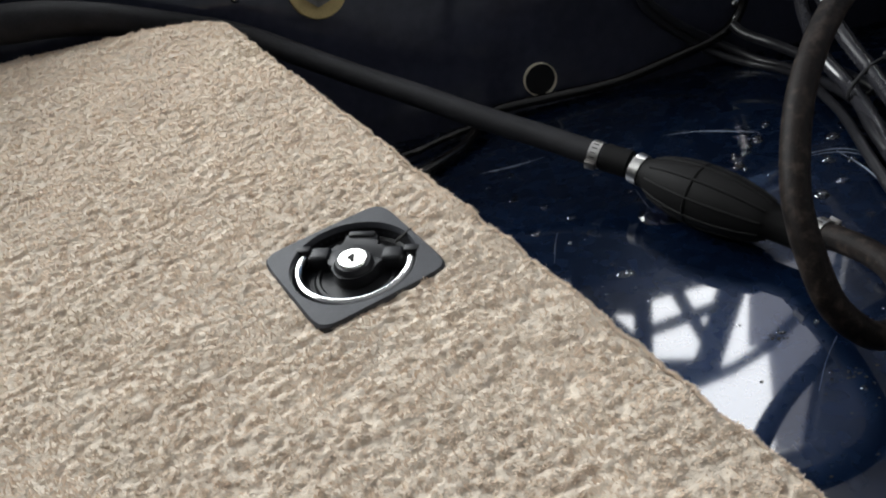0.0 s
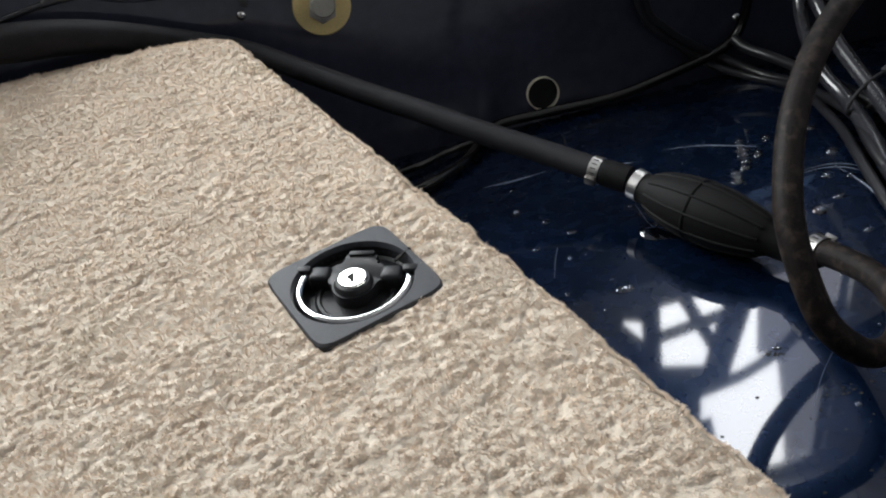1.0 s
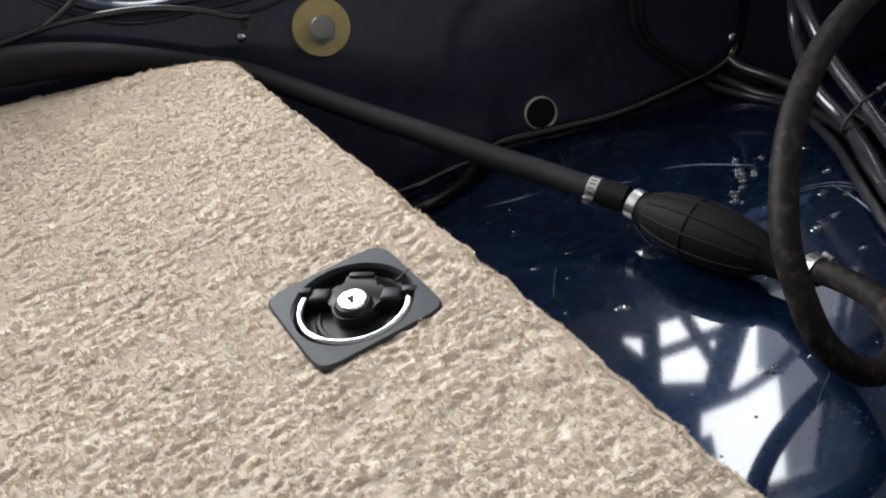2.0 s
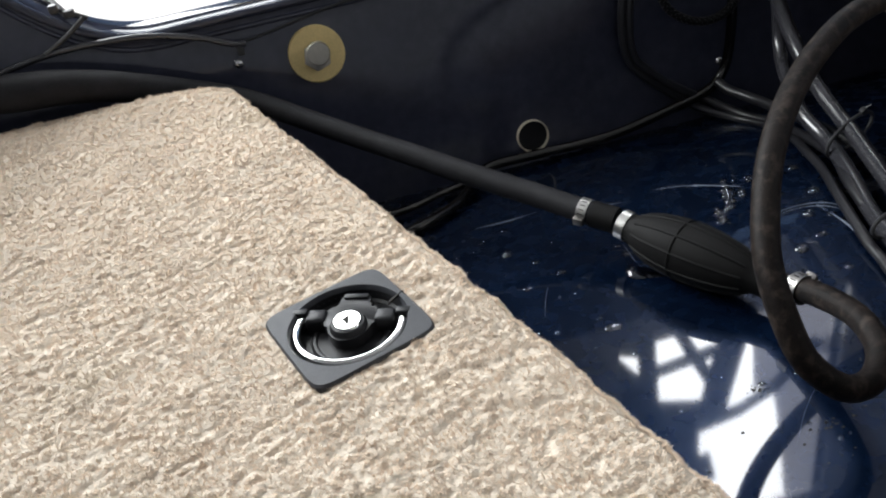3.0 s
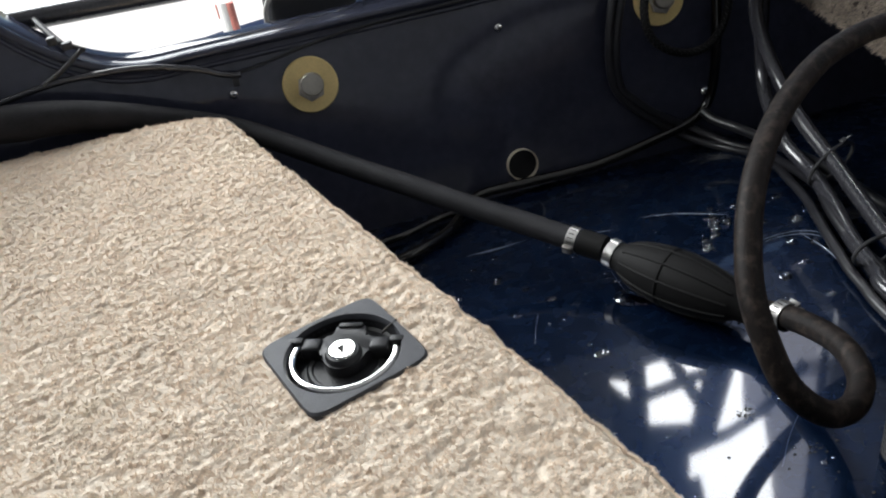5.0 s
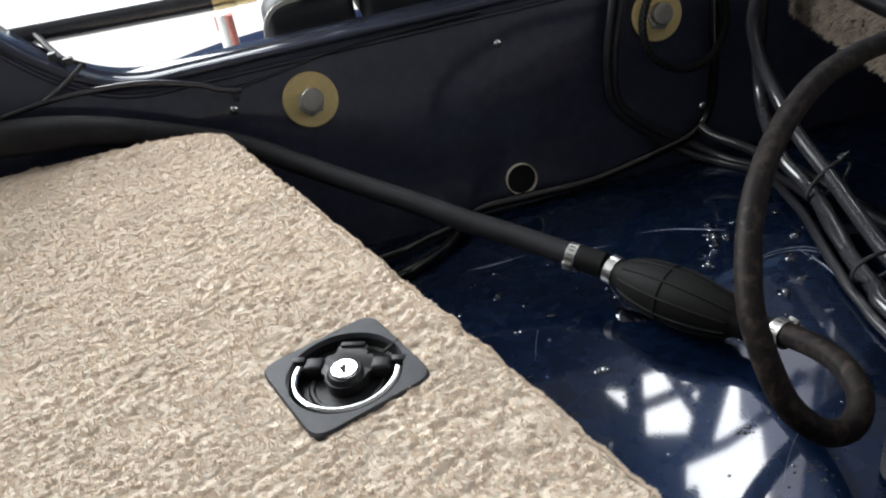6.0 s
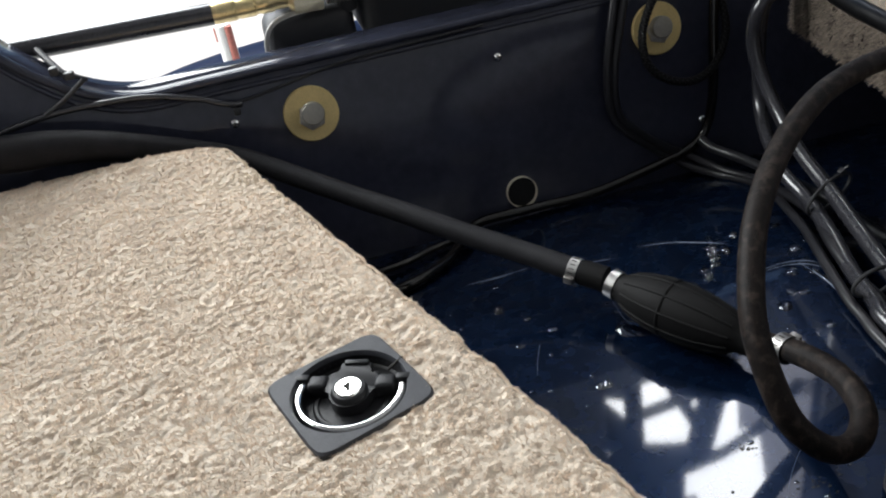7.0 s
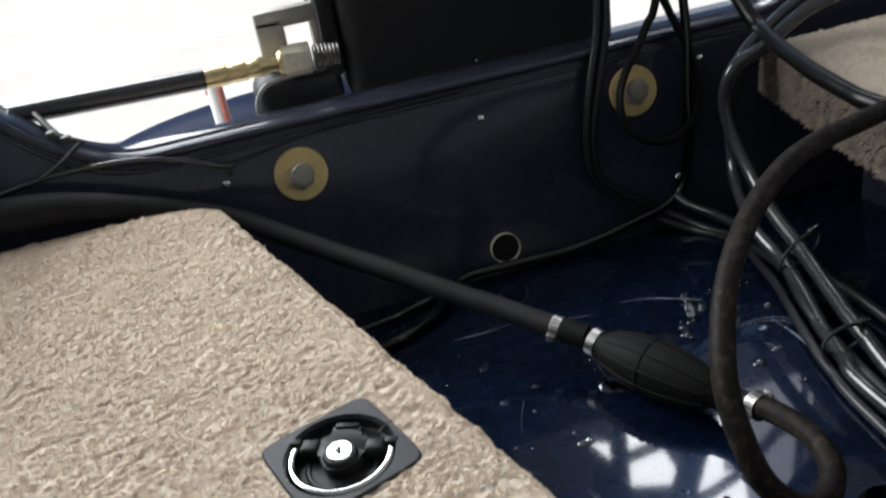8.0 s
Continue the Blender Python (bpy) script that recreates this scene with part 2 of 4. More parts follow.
def value_noise(x, y, seed):
    """Smooth noise from 0 to 1 on numpy grids."""
    xi, yi = np.floor(x).astype(np.int64), np.floor(y).astype(np.int64)
    fx, fy = x - xi, y - yi
    fx, fy = fx * fx * (3 - 2 * fx), fy * fy * (3 - 2 * fy)

    def h(a, b):
        n = (a * 374761393 + b * 668265263 + seed * 974634777) & 0x7FFFFFFF
        n = ((n ^ (n >> 13)) * 1274126177) & 0x7FFFFFFF
        return ((n ^ (n >> 16)) & 0xFFFF) / 65535.0

    return (h(xi, yi) * (1 - fx) + h(xi + 1, yi) * fx) * (1 - fy) + (h(xi, yi + 1) * (1 - fx) + h(xi + 1, yi + 1) * fx) * fy


# ---------------------------------------------------------------- the boat's stern well
MID = 0.222          # centreline of the boat
LEAN = 0.25          # the transom leans aft
FLOOR = -0.132


def transom_y(z, off=0.0):
    return 0.764 + LEAN * z - off


def floor_z(y):
    return FLOOR - 0.16 * max(0.0, y - 0.47)


def rim_z(x):
    d = max(0.0, abs(x - MID) - 0.33)
    return 0.038 + min(0.32, 0.06 * (d / 0.12) ** 2)


def build_floor():
    bm = bmesh.new()
    xs = np.linspace(-1.1, 1.55, 107)
    ys = np.concatenate([np.linspace(-1.2, 0.1, 14), np.linspace(0.13, 0.70, 39), [0.7225]])
    grid = [[bm.verts.new((x, y, floor_z(y))) for x in xs] for y in ys]
    for a, b in zip(grid, grid[1:]):
        for k in range(len(xs) - 1):
            bm.faces.new((a[k], a[k + 1], b[k + 1], b[k]))
    low = bmesh.ops.extrude_face_region(bm, geom=bm.faces[:])
    bmesh.ops.translate(bm, vec=(0, 0, -0.03), verts=[v for v in low["geom"] if isinstance(v, bmesh.types.BMVert)])
    return tagged(part("floor", bm, M_GELCOAT), "glossy dark blue gelcoat bilge floor, wet and scratched", "floor", kind="structure")


def build_transom():
    wall = thing("wall_transom", None, "dark blue gelcoat transom with a low cut-out edge", "transom", kind="structure")
    xs = np.linspace(-0.75, 1.2, 157)
    bm = bmesh.new()
    rows = []
    for x in xs:
        top = rim_z(x)
        front = [-0.20 + (top - 0.004 + 0.20) * k / 12 for k in range(13)]
        zs = front + [top, top, top - 0.004, -0.2]
        offs = [0] * 13 + [-0.004, -0.041, -0.045, -0.045]
        rows.append([bm.verts.new((x, transom_y(z, o), z)) for z, o in zip(zs, offs)])
    for a, b in zip(rows, rows[1:]):
        for k in range(16):
            bm.faces.new((a[k], b[k], b[k + 1], a[k + 1]))
    bm.faces.new(rows[0]), bm.faces.new(rows[-1][::-1])
    part("panel", bm, M_TRANSOM, wall)
    # two rounded mouldings along the edge
    line = [(x, transom_y(rim_z(x) - 0.002, 0.001), rim_z(x) - 0.002) for x in xs[::3]]
    part("edge_moulding", tube(line, 0.0045, 10, 0.008), M_TRANSOM, wall, "glossy moulded edge")
    line = [(x, transom_y(rim_z(x) - 0.014, 0.0), rim_z(x) - 0.014) for x in xs[::3]]
    part("edge_bead", tube(line, 0.0028, 8, 0.008), M_TRANSOM, wall)
    return wall


build_floor()
build_transom()


def slab(name, size, at, mat, label, category, rot=(0, 0, 0), bevel=0.004):
    ob = part(name, box(size, (0, 0, 0), bevel), mat, m=pose(*at, *rot))
    return tagged(ob, label, category, kind="structure")


slab("wall_hull_port", (0.05, 2.0, 0.75), (-0.78, -0.22, 0.0), M_TRANSOM, "dark blue gelcoat hull side", "wall")
slab("wall_hull_starboard", (0.05, 2.0, 0.75), (1.25, -0.22, 0.0), M_TRANSOM, "dark blue gelcoat hull side", "wall")
slab("wall_bulkhead", (2.1, 0.05, 0.4), (0.23, -1.1, -0.12), M_TRANSOM, "dark blue bulkhead across the boat", "wall")


# ---------------------------------------------------------------- an unseen shed, added round the boat to shape the light
def build_unseen_shed():
    ground = part("ground", box((120, 120, 0.1), (0, 0, -1.05)), M_GROUND)
    tagged(ground, "pale sunlit concrete ground outside", "ground", kind="structure")
    slab("ceiling", (7.0, 5.2, 0.08), (0.4, -0.5, 2.66), M_SHED, "unseen shed roof, added to keep out the sky", "ceiling")
    slab("wall_west", (0.08, 5.2, 3.66), (-3.1, -0.5, 0.79), M_SHED, "unseen shed wall, added to shape the light", "wall")
    slab("wall_east", (0.08, 5.2, 2.3), (3.9, -0.5, 0.12), M_SHED, "unseen added shed wall below the side fill's opening", "wall")
    slab("wall_east_top", (0.08, 5.2, 0.35), (3.9, -0.5, 2.45), M_SHED, "unseen added shed wall above the side fill's opening", "wall")
    slab("wall_south", (7.0, 0.08, 3.66), (0.4, -3.1, 0.79), M_SHED, "unseen shed wall, added to shape the light", "wall")
    # an unseen gable added over the open front, its window right of the middle
    gable = thing("wall_gable", None, "unseen shed gable added over the open front", "wall", kind="structure")
    for size, at in (((0.48, 0.02, 1.5), (0.56, 2.0, 1.9)), ((2.22, 0.02, 1.5), (2.77, 2.0, 1.9)), ((0.86, 0.02, 0.33), (1.23, 2.0, 1.315)), ((0.86, 0.02, 0.09), (1.23, 2.0, 2.605))):
        part("boarding", box(size, at), M_SHED, gable)
    window = thing("window_gable", None, "unseen window, its braces added to shape the floor reflections", "window", kind="structure")

    def brace(a, b, width):
        (x0, z0), (x1, z1) = a, b
        length = math.hypot(x1 - x0, z1 - z0)
        turn = math.degrees(math.atan2(z1 - z0, x1 - x0))
        part("brace", box((length, 0.01, width)), M_BEAM, window, m=pose((x0 + x1) / 2, 2.0, (z0 + z1) / 2, 0, -turn, 0))

    # braces laid out to cut the lamp's floor reflection into patches
    for a, b, w in (((0.90, 1.44), (0.915, 1.95), 0.065), ((0.90, 1.632), (1.22, 1.598), 0.052), ((1.01, 1.45), (1.16, 1.79), 0.045),
                    ((1.25, 1.45), (1.14, 1.95), 0.115), ((1.10, 1.97), (1.26, 1.945), 0.06), ((1.25, 1.95), (1.40, 1.88), 0.055),
                    ((1.39, 1.89), (1.56, 1.70), 0.055), ((0.74, 1.53), (0.86, 1.71), 0.12), ((0.78, 1.452), (0.90, 1.508), 0.07), ((0.80, 1.80), (1.16, 1.93), 0.14), ((0.80, 1.70), (0.90, 1.74), 0.10), ((0.80, 2.25), (1.10, 2.25), 0.72), ((1.10, 2.14), (1.13, 2.30), 0.09)):
        brace(a, b, w)
    # added panes that dim the lamp where its reflection is paler
    mat = bpy.data.materials.new("dimming_glass")
    mat.use_nodes = True
    tree = mat.node_tree
    clear = tree.nodes.new("ShaderNodeBsdfTransparent")
    clear.inputs[0].default_value = (0.34, 0.34, 0.36, 1)
    tree.links.new(clear.outputs[0], tree.nodes["Material Output"].inputs[0])
    for outline in (((1.30, 1.48), (1.62, 1.48), (1.62, 1.80), (1.49, 1.76), (1.39, 1.88), (1.325, 1.87)),
                    ((1.40, 1.86), (1.55, 1.72), (1.66, 1.72), (1.66, 2.56), (1.50, 2.56), (1.455, 2.20))):
        part("pane", prism([(x, z) for x, z in outline], -0.002, 0.002), mat, window, "unseen pane added to dim part of the reflection", m=pose(0, 2.015, 0, 90, 0, 0))


build_unseen_shed()


# ---------------------------------------------------------------- fastenings on the transom
def facing(x, z, off=0.0):
    """A pose on the transom whose z axis points into the boat."""
    turn = math.degrees(math.atan(LEAN))
    return pose(x, transom_y(z, off), z, 90 - turn, 0, 0)


def hexagon(r, flat=0.0):
    return [(r * math.cos(math.pi / 3 * k + flat), r * math.sin(math.pi / 3 * k + flat)) for k in range(6)]


def build_bolt():
    bolt = thing("mounting_bolt", facing(0.0325, -0.0145), "grey hex bolt on a yellowed round washer on the transom", "bolt", "mounting bolts")
    part("washer", lathe([(0.0, 0.0), (0.0265, 0.0), (0.0275, 0.001), (0.0275, 0.004), (0.0263, 0.0052), (0.012, 0.0052), (0.0, 0.0052)], 48), M_YELLOW, bolt, "yellowed nylon washer")
    part("nut", prism(hexagon(0.0140, 0.3), 0.005, 0.0098, 0.001), M_DULL, bolt, "dull plated hex nut", m=pose(0, -0.0022, 0))
    part("bolt_head", lathe([(0.0, 0.0095), (0.0114, 0.0095), (0.0114, 0.0165), (0.0104, 0.0178), (0.0, 0.0182)], 28), M_BOLT, bolt, "round grey bolt end", m=pose(0.0012, 0.0012, 0))
    return bolt


bolt = build_bolt()
copy_thing(bolt, facing(0.4035, -0.0130) @ pose(0, 0, 0, 0, 0, 25))


def build_screw():
    screw = thing("pan_head_screw", facing(-0.042, -0.007), "small stainless pan head screw in the transom", "screw", "transom screws")
    head = lathe([(0.0046, 0.0), (0.0046, 0.001), (0.0040, 0.0024), (0.0026, 0.0033), (0.0, 0.0036)], 20)
    part("head", head, M_CHROME, screw)
    part("slot", join(box((0.0046, 0.0009, 0.0006), (0, 0, 0.0035)), box((0.0009, 0.0046, 0.0006), (0, 0, 0.0035))), M_GRIT_RECESS, screw)
    return screw


screw = build_screw()
for x, z, a in ((0.230, -0.004, 20), (0.444, -0.118, 50), (0.487, 0.0035, 10)):
    copy_thing(screw, facing(x, z) @ pose(0, 0, 0, 0, 0, a))

drain = thing("drain_tube", facing(0.229, -0.1445), "ivory flanged drain tube through the transom", "drain")
part("flange", lathe([(0.0158, -0.004), (0.0158, 0.005), (0.0161, 0.006), (0.0167, 0.006), (0.0170, 0.005), (0.0170, -0.004), (0.0158, -0.004)], 40), M_IVORY, drain)
# flat black disc for the shade inside the bore
part("bore", lathe([(0.0, 0.0008), (0.0158, 0.0008)], 32), M_BLACKPL, drain, "black disc in place of the bore's shade")


# ---------------------------------------------------------------- fuel line with its primer bulb
def clamp_band(name, a, b, r, width, mat, slots=True):
    """A hose clamp round the line from a to b, at a."""
    m = along(a, b)
    ob = thing(name, m, "", "")
    w = width / 2
    part("band", lathe([(r, -w), (r + 0.0009, -w), (r + 0.0009, w), (r, w), (r, -w)], 36), mat, ob)
    if slots:
        for k in range(26):
            a2 = k * 2 * math.pi / 36
            part("slot", box((0.0004, 0.0008, width * 0.55)), M_GRIT_RECESS, ob, m=pose(0, 0, 0, 0, 0, math.degrees(a2)) @ pose(r + 0.00095, 0, 0)) if k % 2 == 0 else None
    return ob


P1, P2 = Vector((0.203, 0.5035, -0.0985)), Vector((0.2215, 0.4835, -0.1015))
B0, B1 = Vector((0.2305, 0.4685, -0.1040)), Vector((0.2835, 0.3825, -0.1085))
P3 = Vector((0.2965, 0.3500, -0.0985))
AXIS = (B1 - B0).normalized()


def build_fuel_line():
    hose = thing("fuel_hose", None, "black rubber fuel hose running along the transom to the bulb", "hose")
    line = [(-0.42, 0.742, 0.05), (-0.33, 0.740, 0.041), (-0.248, 0.735, 0.027), (-0.201, 0.738, 0.020), (-0.154, 0.738, 0.009), (-0.091, 0.735, -0.012), (-0.042, 0.725, -0.029),
            (0.0, 0.700, -0.047), (0.046, 0.665, -0.064), (0.090, 0.625, -0.076), (0.131, 0.585, -0.087), (0.170, 0.545, -0.0945), P1, P2]
    part("hose", tube(line, lambda u: 0.0100 + 0.0070 * min(1.0, max(0.0, (0.52 - u) / 0.26)) ** 1.2, 20), M_RUBBER, hose)
    part("end_sleeve", tube([P1 + (P2 - P1) * 0.25, P1 + (P2 - P1) * 0.6, P2], 0.0110, 18), M_BULB, hose, "thicker rubber end sleeve")
    return hose


def build_bulb():
    bulb = thing("primer_bulb", None, "ribbed black rubber fuel primer bulb lying on the floor", "primer bulb")
    length = (B1 - B0).length
    prof = [(0.0, -0.013), (0.0112, -0.013), (0.0116, -0.004), (0.0122, 0.0)]
    for k in range(1, 24):
        s = k / 24
        prof.append((0.0118 + 0.0108 * math.sin(math.pi * s ** 0.92) ** 0.72, s * length))
    prof += [(0.0118, length), (0.0112, length + 0.022), (0.0, length + 0.022)]
    m = along(B0, B1)
    part("body", lathe(prof, 40, m), M_BULB, bulb)

    def rad(s):
        return 0.0118 + 0.0108 * math.sin(math.pi * s ** 0.92) ** 0.72

    for k in range(10):
        a = 2 * math.pi * k / 10 + 0.2
        pts = [m @ Vector((rad(s) * math.cos(a), rad(s) * math.sin(a), s * length)) for s in [0.05 + 0.9 * j / 14 for j in range(15)]]
        part("rib", tube(pts, 0.0011, 6, 0.005), M_BULB, bulb)
    for s in (0.42,):
        pts = [m @ Vector(((rad(s) - 0.0002) * math.cos(a), (rad(s) - 0.0002) * math.sin(a), s * length)) for a in [2 * math.pi * j / 40 for j in range(41)]]
        part("girth_rib", tube(pts, 0.0012, 6, 0.01), M_BULB, bulb)
    return bulb


def build_clamps():
    a = clamp_band("hose_clamp", P1, P2, 0.0099, 0.0085, M_STEEL)
    tagged(a, "slotted stainless worm clamp round the fuel hose", "hose clamp", "hose clamps")
    part("screw_housing", box((0.0045, 0.0075, 0.009), (0.0122, 0, 0), 0.0012), M_TARNISH, a, m=pose(0, 0, 0, 0, 0, 190))
    b = clamp_band("hose_clamp", P2 + (B0 - P2) * 0.5, B0, 0.0113, 0.0075, M_STEEL, False)
    tagged(b, "plain stainless crimp band on the bulb neck", "hose clamp", "hose clamps")
    c = clamp_band("hose_clamp", P3, P3 + Vector((0.006, -0.028, 0.005)), 0.0097, 0.009, M_BAND)
    tagged(c, "stainless worm clamp with its screw standing up", "hose clamp", "hose clamps")
    # the worm screw's housing stands up beside the band
    stand = c.matrix_basis.inverted() @ pose(0.3045, 0.3510, -0.0945, 8, -14, 25)
    part("screw_housing", join(box((0.0058, 0.0075, 0.0022), (0, 0, -0.0035), 0.0007), box((0.0012, 0.0075, 0.0085), (-0.0028, 0, 0.0), 0.0004), box((0.0012, 0.0075, 0.0085), (0.0028, 0, 0.0), 0.0004), box((0.0058, 0.0075, 0.0012), (0, 0, 0.0042), 0.0005)), M_BAND, c, m=stand)
    part("screw", lathe([(0.0, -0.0055), (0.0021, -0.0055), (0.0021, 0.0050), (0.0029, 0.0050), (0.0029, 0.0068), (0.0, 0.0068)], 14, pose(0, 0, 0, 90, 0, 0)), M_TARNISH, c, m=stand)


def build_loop_hose():
    hose = thing("looped_hose", None, "worn black rubber hose looping up from the bulb", "hose")
    line = [B1 + AXIS * 0.012, P3, (0.301, 0.317, -0.088), (0.300, 0.289, -0.082), (0.292, 0.263, -0.081), (0.275, 0.246, -0.082), (0.254, 0.242, -0.076), (0.236, 0.251, -0.058), (0.230, 0.266, -0.036), (0.231, 0.287, -0.013), (0.241, 0.309, 0.005), (0.256, 0.332, 0.020), (0.276, 0.355, 0.032), (0.298, 0.376, 0.040), (0.326, 0.398, 0.047), (0.361, 0.420, 0.052), (0.400, 0.438, 0.052), (0.434, 0.453, 0.048), (0.53, 0.475, 0.0485), (0.66, 0.48, 0.0485)]
    part("hose", tube(line, lambda u: 0.0080 + 0.0010 * max(0.0, 1 - u * 9), 18), M_WORN, hose)
    part("sleeve", tube([B1 + AXIS * 0.0125, B1 + AXIS * 0.022], 0.0099, 20, 0.003), M_BULB, hose, "black rubber end sleeve")
    return hose


build_fuel_line()
build_bulb()
build_clamps()
build_loop_hose()


# ---------------------------------------------------------------- cables
def cable(name, points, r, mat, label, group="", seg=10, category="cable"):
    ob = part(name, tube(points, r, seg), mat)
    return tagged(ob, label, category, group)


cable("rigging_cable", [(0.62, 0.62, 0.10), (0.55, 0.655, 0.075), (0.496, 0.66, 0.042), (0.464, 0.66, 0.027), (0.456, 0.66, -0.006), (0.459, 0.645, -0.042), (0.460, 0.61, -0.073), (0.454, 0.569, -0.088),
                        (0.449, 0.517, -0.100), (0.439, 0.463, -0.108), (0.426, 0.398, -0.114), (0.42, 0.33, -0.121), (0.43, 0.2, -0.121), (0.44, -0.1, -0.121)], 0.0072, M_VINYL, "black vinyl rigging cable bent over and tied in a bundle", "bundled cables")
cable("rigging_cable", [(0.64, 0.63, 0.115), (0.565, 0.668, 0.088), (0.508, 0.677, 0.052), (0.476, 0.675, 0.020), (0.468, 0.668, -0.03), (0.466, 0.66, -0.071), (0.455, 0.63, -0.092), (0.441, 0.576, -0.107), (0.440, 0.535, -0.116), (0.428, 0.483, -0.120), (0.414, 0.438, -0.123), (0.403, 0.392, -0.123), (0.395, 0.357, -0.123), (0.40, 0.2, -0.123), (0.41, -0.1, -0.123)], 0.0068, M_VINYL, "glossy black cable in the tied bundle", "bundled cables")
cable("rigging_cable", [(0.395, 0.80, 0.20), (0.380, 0.768, 0.075), (0.362, 0.752, 0.015), (0.348, 0.741, -0.03), (0.3435, 0.735, -0.065), (0.3473, 0.7314, -0.0902), (0.3596, 0.728, -0.1039), (0.3769, 0.724, -0.1202), (0.4011, 0.7205, -0.1377), (0.426, 0.715, -0.153), (0.446, 0.685, -0.160), (0.459, 0.645, -0.155), (0.455, 0.60, -0.144), (0.446, 0.555, -0.131), (0.436, 0.515, -0.122), (0.421, 0.475, -0.120), (0.413, 0.44, -0.122), (0.412, 0.41, -0.125), (0.405, 0.30, -0.126), (0.40, -0.1, -0.126)], 0.0048, M_SHEATH, "black cable coming down the transom into the bundle", "bundled cables")
cable("thin_cable", [(0.387, 0.80, 0.20), (0.370, 0.768, 0.075), (0.352, 0.752, 0.015), (0.340, 0.741, -0.03), (0.337, 0.735, -0.068), (0.3419, 0.731, -0.0919), (0.3537, 0.727, -0.1079), (0.3699, 0.7245, -0.1228), (0.3877, 0.7215, -0.1375), (0.415, 0.714, -0.158), (0.44, 0.685, -0.163), (0.454, 0.645, -0.157), (0.449, 0.60, -0.147), (0.434, 0.555, -0.135), (0.424, 0.515, -0.130), (0.410, 0.475, -0.126), (0.397, 0.43, -0.126), (0.388, 0.39, -0.127), (0.380, 0.30, -0.127), (0.38, -0.1, -0.127)], 0.0042, M_SHEATH, "thin black cable beside the bundle", "bundled cables")
cable("thin_cable", [(0.4300, 0.7105, -0.1285), (0.4345, 0.695, -0.133), (0.447, 0.665, -0.134), (0.454, 0.625, -0.131), (0.460, 0.585, -0.128), (0.464, 0.545, -0.126), (0.468, 0.48, -0.126), (0.470, 0.30, -0.127), (0.47, -0.1, -0.127)], 0.0050, M_SHEATH, "matte black cable behind the bundle", "bundled cables")


def zip_tie(at, turn, rx=0.019, rz=0.013, tip=0):
    tie = thing("cable_tie", pose(*at, 90, tip, turn), "black nylon tie round the bundled cables", "cable tie", "cable ties")
    loop = [(rx * math.cos(a), rz * math.sin(a), 0) for a in [2 * math.pi * k / 24 for k in range(25)]]
    part("strap", tube(loop, 0.0017, 8, 0.003), M_NYLON, tie)
    part("head", box((0.006, 0.006, 0.005), (rx * 0.72, rz * 0.85, 0), 0.0008), M_NYLON, tie)
    part("tail", tube([(rx * 0.72, rz * 0.85, 0), (rx * 0.85, rz * 1.05, 0.001), (rx * 0.98, rz * 1.12, 0.003)], 0.0011, 6), M_NYLON, tie)


zip_tie((0.4510, 0.521, -0.1055), 10, 0.0255, 0.0125, -24)
zip_tie((0.412, 0.405, -0.114), 4, 0.021, 0.012)

cable("control_tube", [(0.02, 0.61, -0.148), (0.06, 0.615, -0.1490), (0.095, 0.630, -0.151), (0.127, 0.655, -0.155), (0.152, 0.688, -0.158), (0.176, 0.711, -0.158), (0.234, 0.714, -0.160), (0.305, 0.714, -0.161), (0.373, 0.716, -0.151), (0.421, 0.719, -0.141), (0.443, 0.722, -0.122), (0.452, 0.726, -0.081), (0.458, 0.738, -0.02), (0.466, 0.757, 0.05), (0.47, 0.80, 0.2)],
      0.0051, M_GLOSSY, "glossy black tube along the foot of the transom", category="tube")
cable("wiring_lead", [(-0.03, 0.69, -0.160), (0.03, 0.665, -0.156), (0.08, 0.672, -0.158), (0.12, 0.69, -0.161), (0.16, 0.70, -0.163)], 0.0038, M_GLOSSY, "black lead lying in the corner behind the hose")
cable("wiring_lead", [(-0.40, 0.75, 0.02), (-0.30, 0.762, 0.028), (-0.249, 0.764, 0.036), (-0.201, 0.765, 0.042), (-0.159, 0.765, 0.042), (-0.113, 0.764, 0.038), (-0.068, 0.761, 0.026), (-0.050, 0.758, 0.018), (-0.036, 0.758, 0.013), (-0.030, 0.759, 0.012)], 0.0031, M_VINYL, "black lead clipped along the transom edge")
cable("thin_lead", [(-0.036, 0.7605, 0.0135), (-0.015, 0.762, 0.015), (0.010, 0.763, 0.0185), (0.05, 0.766, 0.024), (0.10, 0.767, 0.028), (0.22, 0.767, 0.031)], 0.0014, M_SHEATH, "very thin dark lead on the transom")
lead_clip = thing("lead_clip", facing(-0.0365, 0.0105), "small dark plastic clip that holds the lead on the transom", "clip")
part("saddle", tube([(-0.0045, -0.001, 0.0), (-0.004, 0.0, 0.006), (0.0, 0.0005, 0.0085), (0.004, 0.0, 0.006), (0.0045, -0.001, 0.0)], 0.0016, 8, 0.002), M_NYLON, lead_clip)
part("foot", box((0.006, 0.010, 0.002), (0, -0.006, 0.001), 0.0006), M_NYLON, lead_clip)
cable("tie_tail", [(-0.205, 0.764, 0.043), (-0.185, 0.768, 0.052), (-0.164, 0.776, 0.064)], 0.0022, M_NYLON, "loose tail of a nylon tie over the edge", category="cable tie")

